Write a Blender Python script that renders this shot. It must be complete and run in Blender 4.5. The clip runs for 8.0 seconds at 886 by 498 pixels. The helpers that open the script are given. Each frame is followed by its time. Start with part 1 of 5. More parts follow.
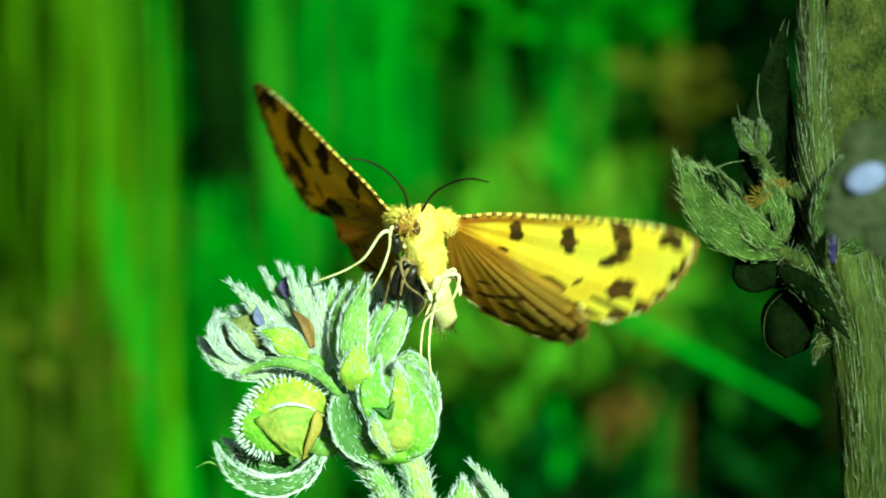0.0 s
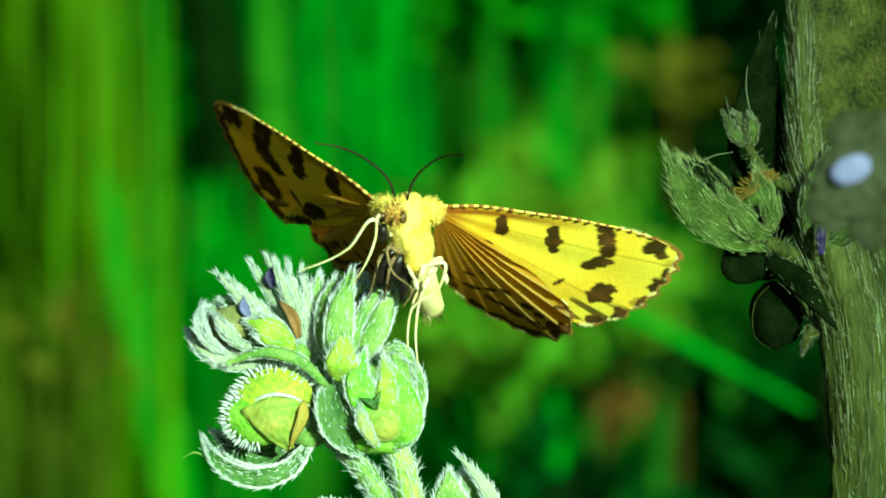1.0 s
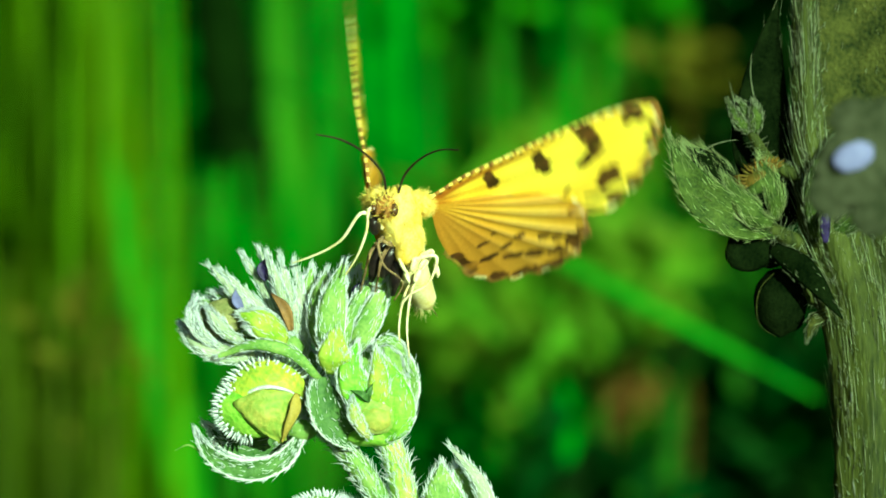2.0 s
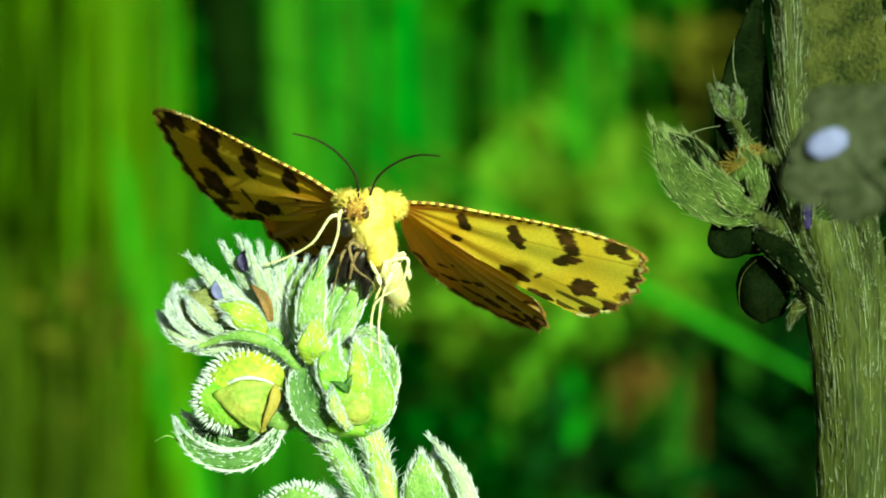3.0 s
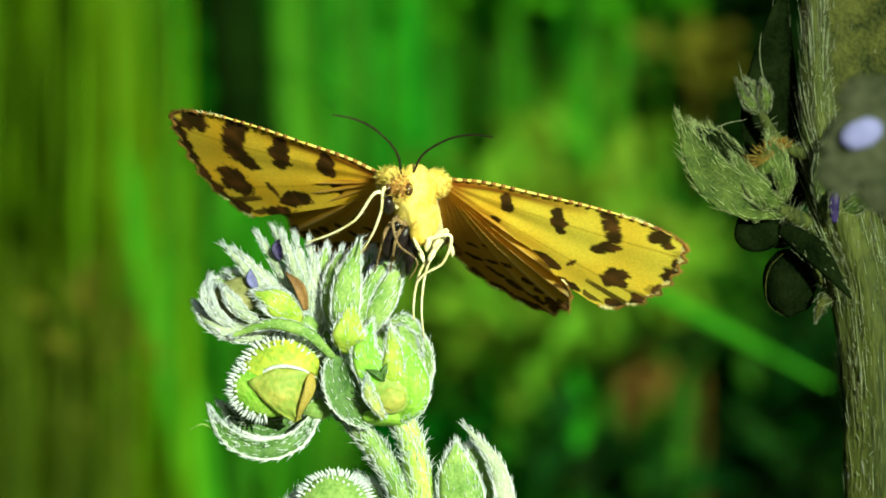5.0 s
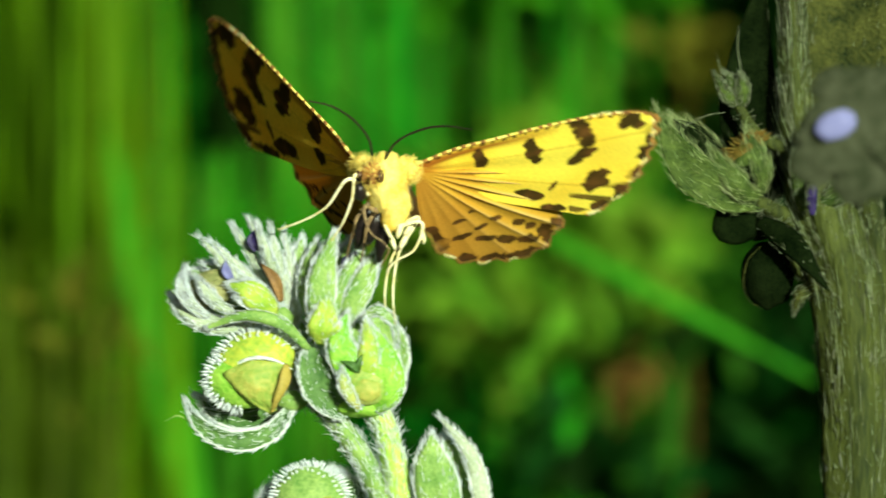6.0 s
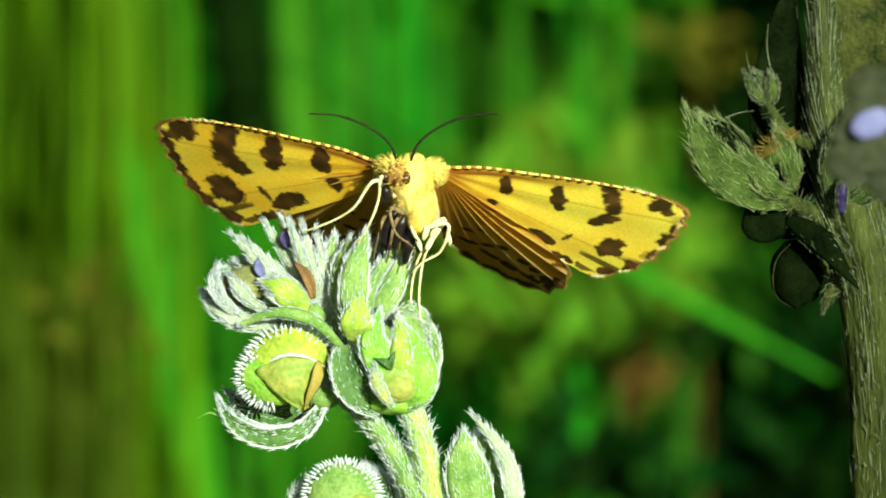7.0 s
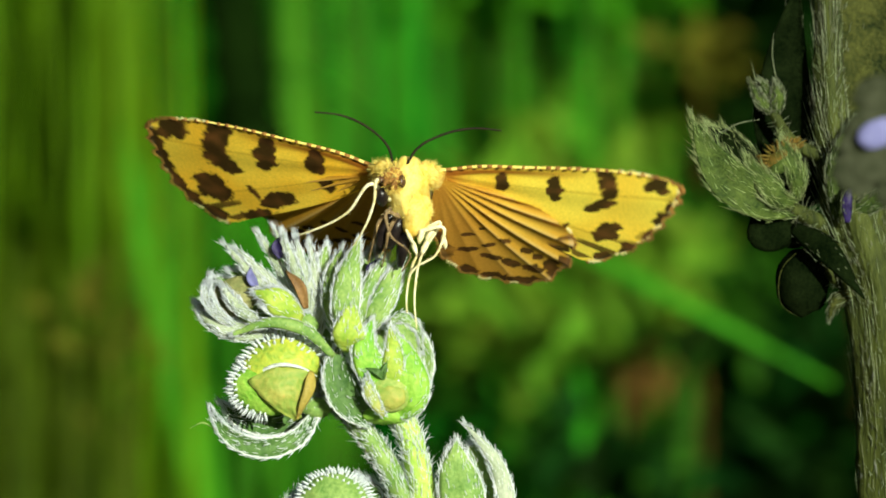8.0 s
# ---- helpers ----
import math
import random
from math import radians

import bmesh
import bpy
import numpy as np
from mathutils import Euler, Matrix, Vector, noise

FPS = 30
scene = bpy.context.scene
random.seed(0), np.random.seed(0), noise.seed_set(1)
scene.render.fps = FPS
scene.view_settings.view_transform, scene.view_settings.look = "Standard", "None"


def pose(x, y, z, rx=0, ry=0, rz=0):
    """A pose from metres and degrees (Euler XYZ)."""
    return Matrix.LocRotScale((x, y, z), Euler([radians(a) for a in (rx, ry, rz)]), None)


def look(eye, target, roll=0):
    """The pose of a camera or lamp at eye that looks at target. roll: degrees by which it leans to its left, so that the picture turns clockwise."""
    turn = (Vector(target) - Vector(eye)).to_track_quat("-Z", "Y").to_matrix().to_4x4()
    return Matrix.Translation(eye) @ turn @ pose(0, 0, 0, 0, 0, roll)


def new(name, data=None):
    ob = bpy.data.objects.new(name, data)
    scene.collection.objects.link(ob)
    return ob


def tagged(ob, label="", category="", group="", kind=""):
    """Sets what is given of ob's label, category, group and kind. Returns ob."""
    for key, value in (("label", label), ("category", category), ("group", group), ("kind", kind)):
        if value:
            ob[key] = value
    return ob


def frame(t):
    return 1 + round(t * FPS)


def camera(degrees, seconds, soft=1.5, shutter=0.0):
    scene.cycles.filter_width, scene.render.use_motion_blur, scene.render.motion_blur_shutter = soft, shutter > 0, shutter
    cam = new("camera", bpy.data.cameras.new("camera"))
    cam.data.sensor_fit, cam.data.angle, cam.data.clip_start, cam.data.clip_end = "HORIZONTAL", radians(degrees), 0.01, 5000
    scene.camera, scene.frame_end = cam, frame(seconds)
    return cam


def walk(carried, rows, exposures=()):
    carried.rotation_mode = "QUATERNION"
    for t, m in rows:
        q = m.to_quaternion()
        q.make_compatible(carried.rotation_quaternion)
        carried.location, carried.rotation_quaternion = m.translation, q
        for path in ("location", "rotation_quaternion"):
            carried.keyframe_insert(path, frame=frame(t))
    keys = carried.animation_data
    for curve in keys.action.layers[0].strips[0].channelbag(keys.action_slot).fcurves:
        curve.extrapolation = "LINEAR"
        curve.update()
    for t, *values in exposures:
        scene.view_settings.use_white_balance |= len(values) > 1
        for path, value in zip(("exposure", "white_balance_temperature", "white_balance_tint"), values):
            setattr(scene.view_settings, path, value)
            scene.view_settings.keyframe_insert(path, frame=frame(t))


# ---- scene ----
cam = camera(14, 8.0, soft=1.7, shutter=0.4)
cam.data.dof.use_dof, cam.data.dof.focus_distance, cam.data.dof.aperture_fstop = True, 0.171, 72.0
CAM_ROWS = [  # seconds, shift right and up in mm, tilt and turn in degrees
    (0, -0.798, 0.867, 0.508, -0.402),
    (0.1, -1.100, 0.917, 0.492, -0.396),
    (0.2, -1.448, 1.033, 0.479, -0.386),
    (0.3, -1.209, 1.128, 0.466, -0.414),
    (0.4, -0.813, 1.177, 0.449, -0.452),
    (0.5, -0.416, 1.249, 0.434, -0.489),
    (0.6, -0.370, 1.276, 0.434, -0.465),
    (0.7, -0.436, 1.235, 0.430, -0.433),
    (0.8, -0.435, 1.105, 0.420, -0.406),
    (0.9, -0.275, 0.951, 0.408, -0.388),
    (1, -0.139, 0.798, 0.397, -0.370),
    (1.1, 0.130, 0.684, 0.381, -0.378),
    (1.2, 0.195, 0.637, 0.370, -0.374),
    (1.3, 0.171, 0.636, 0.361, -0.365),
    (1.4, 0.033, 0.612, 0.351, -0.348),
    (1.5, -0.104, 0.520, 0.337, -0.331),
    (1.6, -0.093, 0.535, 0.314, -0.300),
    (1.7, 0.009, 0.572, 0.293, -0.275),
    (2.8, 0.923, 0.959, 0.055, 0.013),
    (2.9, 1.520, 0.929, 0.030, 0.007),
    (3, 1.735, 0.763, -0.004, 0.025),
    (3.1, 0.491, 0.660, 0.012, 0.102),
    (3.2, -0.505, 0.512, 0.026, 0.163),
    (3.3, -0.283, 0.386, 0.041, 0.148),
    (3.4, 0.706, 0.193, 0.052, 0.084),
    (3.5, 1.943, 0.000, 0.063, 0.005),
    (3.6, 1.370, -0.022, 0.070, 0.010),
    (3.7, -0.194, 0.113, 0.088, 0.078),
    (3.8, -1.015, 0.227, 0.104, 0.100),
    (3.9, -0.302, 0.159, 0.108, 0.025),
    (4, 0.659, 0.069, 0.111, -0.066),
    (4.1, 1.054, 0.190, 0.116, -0.086),
    (4.2, 0.615, 0.287, 0.119, -0.054),
    (5.3, 0.363, 0.075, 0.073, 0.014),
    (5.4, 0.375, 0.038, 0.068, 0.018),
    (5.5, 0.590, 0.000, 0.063, 0.009),
    (5.6, 0.543, -0.018, 0.060, -0.007),
    (5.7, 0.834, -0.037, 0.057, -0.044),
    (5.8, 1.102, -0.033, 0.056, -0.079),
    (5.9, 1.506, -0.028, 0.054, -0.124),
    (6, 1.075, -0.069, 0.050, -0.115),
    (6.1, 0.165, 0.051, 0.046, -0.061),
    (6.2, -0.024, 0.059, 0.034, -0.053),
    (6.3, 0.373, -0.181, 0.007, -0.081),
    (6.4, 0.748, -0.263, -0.011, -0.108),
    (6.5, 1.145, -0.278, -0.024, -0.137),
    (6.6, 1.110, -0.348, -0.027, -0.122),
    (6.7, 0.782, -0.419, -0.030, -0.088),
    (6.8, 0.521, -0.355, -0.025, -0.059),
    (6.9, 0.261, -0.200, -0.014, -0.029),
    (7, -0.000, 0.000, 0.000, 0.000),
    (7.1, -0.168, -0.087, -0.007, 0.006),
    (7.2, 0.069, -0.085, -0.008, -0.013),
    (7.3, 0.600, 0.256, 0.013, -0.050),
    (7.4, 0.815, 0.440, 0.023, -0.068),
    (7.5, 0.624, 0.555, 0.029, -0.060),
    (7.6, 0.474, 0.402, 0.036, -0.048),
    (7.7, 0.278, 0.317, 0.046, -0.033),
    (7.8, 0.307, 0.254, 0.058, -0.032),
    (7.9, 0.021, 0.214, 0.072, -0.011),
    (8, -0.243, 0.173, 0.085, 0.008),
]
walk(cam, [(t, pose(dx / 1000, -0.171, 0.6 + dz / 1000, 90 + tilt, 0, turn)) for t, dx, dz, tilt, turn in CAM_ROWS],
     exposures=[(0.0, 1.05, 6350, -56), (0.5, 0.75, 6350, -52), (1.0, 1.0, 6350, -55), (1.7, 1.0, 6450, -52), (2.8, 1.12, 7100, -44), (3.0, 1.1, 7100, -42), (3.5, 1.1, 7000, -40), (4.0, 0.86, 7100, -34),
                (5.5, 0.95, 6700, -19), (6.0, 0.85, 6650, -18), (6.5, 0.94, 6650, -19), (7.0, 0.97, 6650, -18), (7.5, 0.75, 6600, -10), (8.0, 0.7, 6600, -6)])

# ---- world and sun ----
SUN_FROM = Vector((0.3705, -0.873, 0.317)).normalized()
world = bpy.data.worlds.new("sky")
scene.world = world
world.use_nodes = True
wn = world.node_tree.nodes
sky = wn.new("ShaderNodeTexSky")
sky.sky_type, sky.sun_disc = "NISHITA", False
sky.sun_elevation = math.asin(SUN_FROM.z)
sky.sun_rotation = math.atan2(SUN_FROM.x, SUN_FROM.y)
world.node_tree.links.new(sky.outputs[0], wn["Background"].inputs[0])
wn["Background"].inputs[1].default_value = 0.05
sun = new("sun", bpy.data.lights.new("sun", "SUN"))
sun.data.energy, sun.data.angle, sun.data.color = 5.0, radians(0.5), (1.0, 0.95, 0.85)
sun.matrix_world = look(SUN_FROM * 5, (0, 0, 0.6))

# ---- materials ----
def surface(name, low, high, scale, rough=0.6, through_light=0.0, bump=0.2, vary=0.0, islands=False, stain=None, specular=0.3, stretch=1.0):
    """Two scales of noise between two colours, fine relief, and some light let through."""
    m = bpy.data.materials.new(name)
    m.use_nodes = True
    nt = m.node_tree
    n, l = nt.nodes, nt.links
    bsdf = n["Principled BSDF"]
    place = n.new("ShaderNodeTexCoord")
    coarse, fine = n.new("ShaderNodeTexNoise"), n.new("ShaderNodeTexNoise")
    coarse.inputs["Scale"].default_value, fine.inputs["Scale"].default_value = scale, scale * 7
    coarse.inputs["Detail"].default_value, fine.inputs["Detail"].default_value = 4, 6
    streak = n.new("ShaderNodeMapping")
    streak.inputs["Scale"].default_value = (1, 1, stretch)
    l.new(place.outputs["Object"], streak.inputs["Vector"])
    for tex in (coarse, fine):
        l.new(streak.outputs["Vector"], tex.inputs["Vector"])
    blend = n.new("ShaderNodeMath")
    blend.operation = "MULTIPLY_ADD"
    l.new(fine.outputs["Fac"], blend.inputs[0])
    blend.inputs[1].default_value = 0.45
    half = n.new("ShaderNodeMath")
    half.operation = "MULTIPLY"
    half.inputs[1].default_value = 0.55
    l.new(coarse.outputs["Fac"], half.inputs[0])
    l.new(half.outputs[0], blend.inputs[2])
    ramp = n.new("ShaderNodeValToRGB")
    ramp.color_ramp.elements[0].position, ramp.color_ramp.elements[1].position = 0.36, 0.64
    ramp.color_ramp.elements[0].color, ramp.color_ramp.elements[1].color = (*low, 1), (*high, 1)
    if stain:
        e = ramp.color_ramp.elements.new(0.7)
        e.color = (*stain, 1)
    l.new(blend.outputs[0], ramp.inputs[0])
    colour = ramp.outputs[0]
    if vary:
        hue = n.new("ShaderNodeHueSaturation")
        pick = n.new("ShaderNodeNewGeometry" if islands else "ShaderNodeObjectInfo")
        value = n.new("ShaderNodeMapRange")
        value.inputs["To Min"].default_value, value.inputs["To Max"].default_value = 1 - vary, 1 + vary
        shift = n.new("ShaderNodeMapRange")
        shift.inputs["To Min"].default_value, shift.inputs["To Max"].default_value = 0.5 - 0.05 * vary, 0.5 + 0.03 * vary
        for r in (value, shift):
            l.new(pick.outputs["Random Per Island" if islands else "Random"], r.inputs["Value"])
        l.new(value.outputs[0], hue.inputs["Value"])
        l.new(shift.outputs[0], hue.inputs["Hue"])
        l.new(colour, hue.inputs["Color"])
        colour = hue.outputs[0]
    l.new(colour, bsdf.inputs["Base Color"])
    bsdf.inputs["Roughness"].default_value = rough
    bsdf.inputs["Specular IOR Level"].default_value = specular
    if bump:
        b = n.new("ShaderNodeBump")
        b.inputs["Strength"].default_value, b.inputs["Distance"].default_value = bump, 0.3 / scale
        l.new(blend.outputs[0], b.inputs["Height"])
        l.new(b.outputs[0], bsdf.inputs["Normal"])
    if through_light:
        soft_light, mix = n.new("ShaderNodeBsdfTranslucent"), n.new("ShaderNodeMixShader")
        l.new(colour, soft_light.inputs["Color"])
        mix.inputs[0].default_value = through_light
        l.new(bsdf.outputs[0], mix.inputs[1])
        l.new(soft_light.outputs[0], mix.inputs[2])
        l.new(mix.outputs[0], n["Material Output"].inputs["Surface"])
    return m


def wing_surface():
    """Scaly wing membrane: its markings come from the mesh's own pattern."""
    m = bpy.data.materials.new("wing_scales")
    m.use_nodes = True
    nt = m.node_tree
    n, l = nt.nodes, nt.links
    bsdf = n["Principled BSDF"]
    pattern = n.new("ShaderNodeAttribute")
    pattern.attribute_name = "pattern"
    place, grain = n.new("ShaderNodeTexCoord"), n.new("ShaderNodeTexNoise")
    grain.inputs["Scale"].default_value, grain.inputs["Detail"].default_value = 9000, 5
    l.new(place.outputs["Object"], grain.inputs["Vector"])
    tone = n.new("ShaderNodeMapRange")
    tone.inputs["To Min"].default_value, tone.inputs["To Max"].default_value = 0.72, 1.22
    l.new(grain.outputs["Fac"], tone.inputs["Value"])
    hue = n.new("ShaderNodeHueSaturation")
    l.new(pattern.outputs["Color"], hue.inputs["Color"])
    l.new(tone.outputs[0], hue.inputs["Value"])
    l.new(hue.outputs[0], bsdf.inputs["Base Color"])
    bsdf.inputs["Roughness"].default_value, bsdf.inputs["Specular IOR Level"].default_value = 0.75, 0.06
    b = n.new("ShaderNodeBump")
    b.inputs["Strength"].default_value, b.inputs["Distance"].default_value = 0.35, 0.00003
    l.new(grain.outputs["Fac"], b.inputs["Height"])
    l.new(b.outputs[0], bsdf.inputs["Normal"])
    soft_light, mix = n.new("ShaderNodeBsdfTranslucent"), n.new("ShaderNodeMixShader")
    warm = n.new("ShaderNodeMix")
    warm.data_type, warm.blend_type = "RGBA", "MULTIPLY"
    warm.inputs["Factor"].default_value = 1.0
    warm.inputs["B"].default_value = (0.8, 0.42, 0.25, 1)
    l.new(hue.outputs[0], warm.inputs["A"])
    l.new(warm.outputs["Result"], soft_light.inputs["Color"])
    mix.inputs[0].default_value = 0.24
    l.new(bsdf.outputs[0], mix.inputs[1])
    l.new(soft_light.outputs[0], mix.inputs[2])
    l.new(mix.outputs[0], n["Material Output"].inputs["Surface"])
    return m


WING = wing_surface()
FUZZ = surface("moth_fuzz", (0.82, 0.57, 0.07), (0.97, 0.83, 0.28), 1500, 0.8, 0.25, 0)
PALE_FUZZ = surface("pale_fuzz", (0.7, 0.58, 0.2), (0.9, 0.82, 0.5), 1500, 0.8, 0.2, 0.1)
BROWN_FUZZ = surface("brown_fuzz", (0.12, 0.05, 0.015), (0.4, 0.2, 0.04), 1500, 0.8, 0.1, 0.1)
EYE = surface("moth_eye", (0.03, 0.015, 0.008), (0.1, 0.05, 0.02), 3000, 0.25, 0, 0.3)
# near black: the shade on face and thighs is put into this colour
SHADE_BLACK = surface("shaded_body", (0.004, 0.003, 0.004), (0.02, 0.014, 0.012), 3000, 0.3, 0, 0.3)
FEELER = surface("feeler", (0.008, 0.006, 0.004), (0.025, 0.018, 0.01), 2000, 0.7, 0, 0.2, specular=0.1)
LEG = surface("leg_scales", (0.6, 0.5, 0.2), (0.9, 0.85, 0.6), 1400, 0.6, 0.1, 0.2, stain=(0.25, 0.14, 0.05))
DARK_LEG = surface("dark_leg_scales", (0.03, 0.018, 0.01), (0.3, 0.2, 0.09), 1800, 0.6, 0, 0.2, stain=(0.6, 0.5, 0.3))
SEPAL = surface("sepal", (0.13, 0.27, 0.05), (0.36, 0.5, 0.14), 900, 0.6, 0.35, 0.4)
BRIGHT_SEPAL = surface("young_sepal", (0.16, 0.42, 0.03), (0.42, 0.64, 0.1), 700, 0.55, 0.35, 0.5)
NUTLET = surface("nutlet", (0.18, 0.33, 0.04), (0.5, 0.5, 0.06), 500, 0.5, 0.15, 0.4)
NUTLET_FACE = surface("nutlet_face", (0.16, 0.28, 0.04), (0.38, 0.36, 0.08), 500, 0.6, 0.15, 0.4, stain=(0.45, 0.25, 0.06))
LIME = surface("pale_calyx", (0.24, 0.42, 0.04), (0.52, 0.6, 0.1), 900, 0.6, 0.35, 0.4)
PALE_SEED = surface("seed_scale", (0.24, 0.38, 0.07), (0.5, 0.52, 0.16), 800, 0.6, 0.3, 0.4)
# sepal green darkened: shade on the low and inner sepals is in the colour
SHADY_SEPAL = surface("shaded_sepal", (0.04, 0.1, 0.02), (0.11, 0.2, 0.05), 700, 0.6, 0.15, 0.5)
HAIR = surface("plant_hair", (0.72, 0.77, 0.8), (0.9, 0.92, 0.95), 900, 0.45, 0.5, 0)
FELT = surface("felted_margin", (0.5, 0.56, 0.5), (0.93, 0.94, 0.97), 2600, 0.7, 0.3, 0.9)
RIPE = surface("ripe_seed_flank", (0.26, 0.21, 0.04), (0.42, 0.32, 0.07), 700, 0.6, 0.15, 0.4)
STEM = surface("stem_skin", (0.24, 0.42, 0.04), (0.44, 0.6, 0.13), 600, 0.6, 0.1, 0.5)
# stalk skin and hairs darkened in colour, for shade that nothing here casts
OLD_STEM = surface("old_shaded_stem_skin", (0.011, 0.017, 0.003), (0.054, 0.066, 0.012), 700, 0.75, 0.05, 0.8, stain=(0.21, 0.22, 0.2), specular=0.15, stretch=0.18)
OLD_HAIR = surface("old_shaded_hair", (0.07, 0.085, 0.04), (0.18, 0.2, 0.13), 900, 0.6, 0.2, 0, vary=0.7, islands=True, specular=0.1)
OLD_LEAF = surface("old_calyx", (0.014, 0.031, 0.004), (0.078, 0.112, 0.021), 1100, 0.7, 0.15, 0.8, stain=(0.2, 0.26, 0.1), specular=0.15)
FIBRE = surface("stalk_fibre", (0.09, 0.11, 0.04), (0.22, 0.24, 0.16), 900, 0.6, 0.2, 0, vary=0.8, islands=True, specular=0.1)
BRACT_HAIR = surface("bract_hair", (0.19, 0.25, 0.09), (0.36, 0.42, 0.2), 900, 0.5, 0.3, 0, vary=0.5, islands=True, specular=0.1)
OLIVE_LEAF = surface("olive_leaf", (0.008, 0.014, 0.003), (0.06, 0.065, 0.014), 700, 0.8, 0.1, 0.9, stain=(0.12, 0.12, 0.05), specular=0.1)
# near black: shade is put into these leaves, sepals and the pod
SHADE_LEAF = surface("shaded_calyx", (0.0016, 0.0034, 0.001), (0.006, 0.01, 0.003), 900, 0.9, 0.02, 0.4, specular=0.0)
RUST = surface("rusty_nutlet", (0.05, 0.055, 0.01), (0.17, 0.09, 0.016), 1200, 0.7, 0.1, 0.4, specular=0.1)
PETAL = surface("violet_petal", (0.006, 0.003, 0.026), (0.035, 0.022, 0.11), 900, 0.5, 0.2, 0.3)
PALE_PETAL = surface("lavender_petal", (0.16, 0.16, 0.36), (0.24, 0.24, 0.48), 400, 0.6, 0.3, 0.1, specular=0.1)
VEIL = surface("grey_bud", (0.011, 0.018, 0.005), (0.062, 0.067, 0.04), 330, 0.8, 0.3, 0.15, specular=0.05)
PALE_SEPAL = surface("pale_sepal", (0.3, 0.37, 0.22), (0.55, 0.6, 0.46), 900, 0.6, 0.35, 0.4)
TAN_SEED = surface("tan_seed", (0.13, 0.15, 0.045), (0.32, 0.3, 0.13), 1100, 0.65, 0.1, 0.8, stain=(0.42, 0.42, 0.26))
DRY = surface("dried_petal", (0.12, 0.06, 0.02), (0.3, 0.17, 0.06), 900, 0.6, 0.2, 0.3)
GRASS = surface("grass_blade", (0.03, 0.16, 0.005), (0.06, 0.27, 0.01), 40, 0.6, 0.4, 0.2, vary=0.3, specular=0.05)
# grass green lightened for a sunlit blade
LIT_BLADE = surface("lit_blade", (0.06, 0.3, 0.014), (0.1, 0.4, 0.026), 40, 0.6, 0.4, 0.2, specular=0.05)
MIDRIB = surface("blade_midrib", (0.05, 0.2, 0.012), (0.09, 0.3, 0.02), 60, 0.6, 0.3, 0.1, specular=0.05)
# grass green darkened for a blade and herb leaves in shade
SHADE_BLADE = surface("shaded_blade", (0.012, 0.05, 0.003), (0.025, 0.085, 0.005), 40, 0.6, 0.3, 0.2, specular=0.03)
GRASS_MASS = surface("meadow_grass", (0.013, 0.075, 0.004), (0.042, 0.21, 0.008), 45, 0.6, 0.4, 0.2, vary=0.6, islands=True, specular=0.05, stretch=0.3)
LUSH_MASS = surface("lush_grass", (0.017, 0.09, 0.003), (0.055, 0.235, 0.009), 50, 0.6, 0.4, 0.2, vary=0.5, islands=True, specular=0.05, stretch=0.3)
OLIVE_MASS = surface("old_meadow_grass", (0.052, 0.125, 0.002), (0.095, 0.185, 0.004), 14, 0.6, 0.4, 0.2, vary=0.3, islands=True, specular=0.05, stretch=0.25)
LOW_MASS = surface("low_meadow_grass", (0.03, 0.056, 0.002), (0.064, 0.098, 0.004), 30, 0.6, 0.4, 0.2, vary=0.3, islands=True, specular=0.05, stretch=0.4)
HERB = surface("herb_leaf", (0.05, 0.14, 0.007), (0.13, 0.24, 0.018), 30, 0.6, 0.4, 0.2, vary=0.4, islands=True, specular=0.05)
OCHRE = surface("withered_leaf", (0.05, 0.07, 0.006), (0.12, 0.11, 0.011), 30, 0.7, 0.3, 0.2, vary=0.3, islands=True, specular=0.05)
# near black, in place of the shade between tufts of grass
GAP_SHADE = surface("gap_shade_stem", (0.002, 0.006, 0.001), (0.006, 0.015, 0.002), 30, 0.9, 0, 0.4, specular=0.0)
STRAW = surface("dry_stalk", (0.06, 0.025, 0.006), (0.14, 0.08, 0.02), 60, 0.7, 0.2, 0.3, vary=0.3, specular=0.05)
# bush and hedge greens near black: shade among the leaves is in the colour
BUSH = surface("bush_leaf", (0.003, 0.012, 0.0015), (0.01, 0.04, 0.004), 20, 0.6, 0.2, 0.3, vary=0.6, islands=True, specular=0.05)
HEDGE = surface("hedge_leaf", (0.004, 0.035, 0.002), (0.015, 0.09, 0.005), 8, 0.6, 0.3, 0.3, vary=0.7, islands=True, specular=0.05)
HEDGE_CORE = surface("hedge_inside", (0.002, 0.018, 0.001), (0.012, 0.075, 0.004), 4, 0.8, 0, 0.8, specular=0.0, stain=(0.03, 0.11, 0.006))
SOIL = surface("meadow_soil", (0.02, 0.04, 0.008), (0.06, 0.07, 0.02), 6, 0.9, 0, 0.6)

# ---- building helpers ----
STEP = 0.02678  # mm for one step of the camera view's grid, at the moth


def at(u, v, d=0.0):
    """A place on the camera view's grid, laid through the moth: u to the right, v down, d mm behind it. In metres."""
    return Vector(((u - 784) * STEP, d, (441 - v) * STEP)) / 1000 + Vector((0, 0, 0.6))


class Geo:
    """Vertices and faces of one mesh."""

    def __init__(self):
        self.v, self.f = [], []

    def add(self, verts, faces):
        k = len(self.v)
        self.v.extend(verts)
        self.f.extend(tuple(i + k for i in f) for f in faces)
        return k


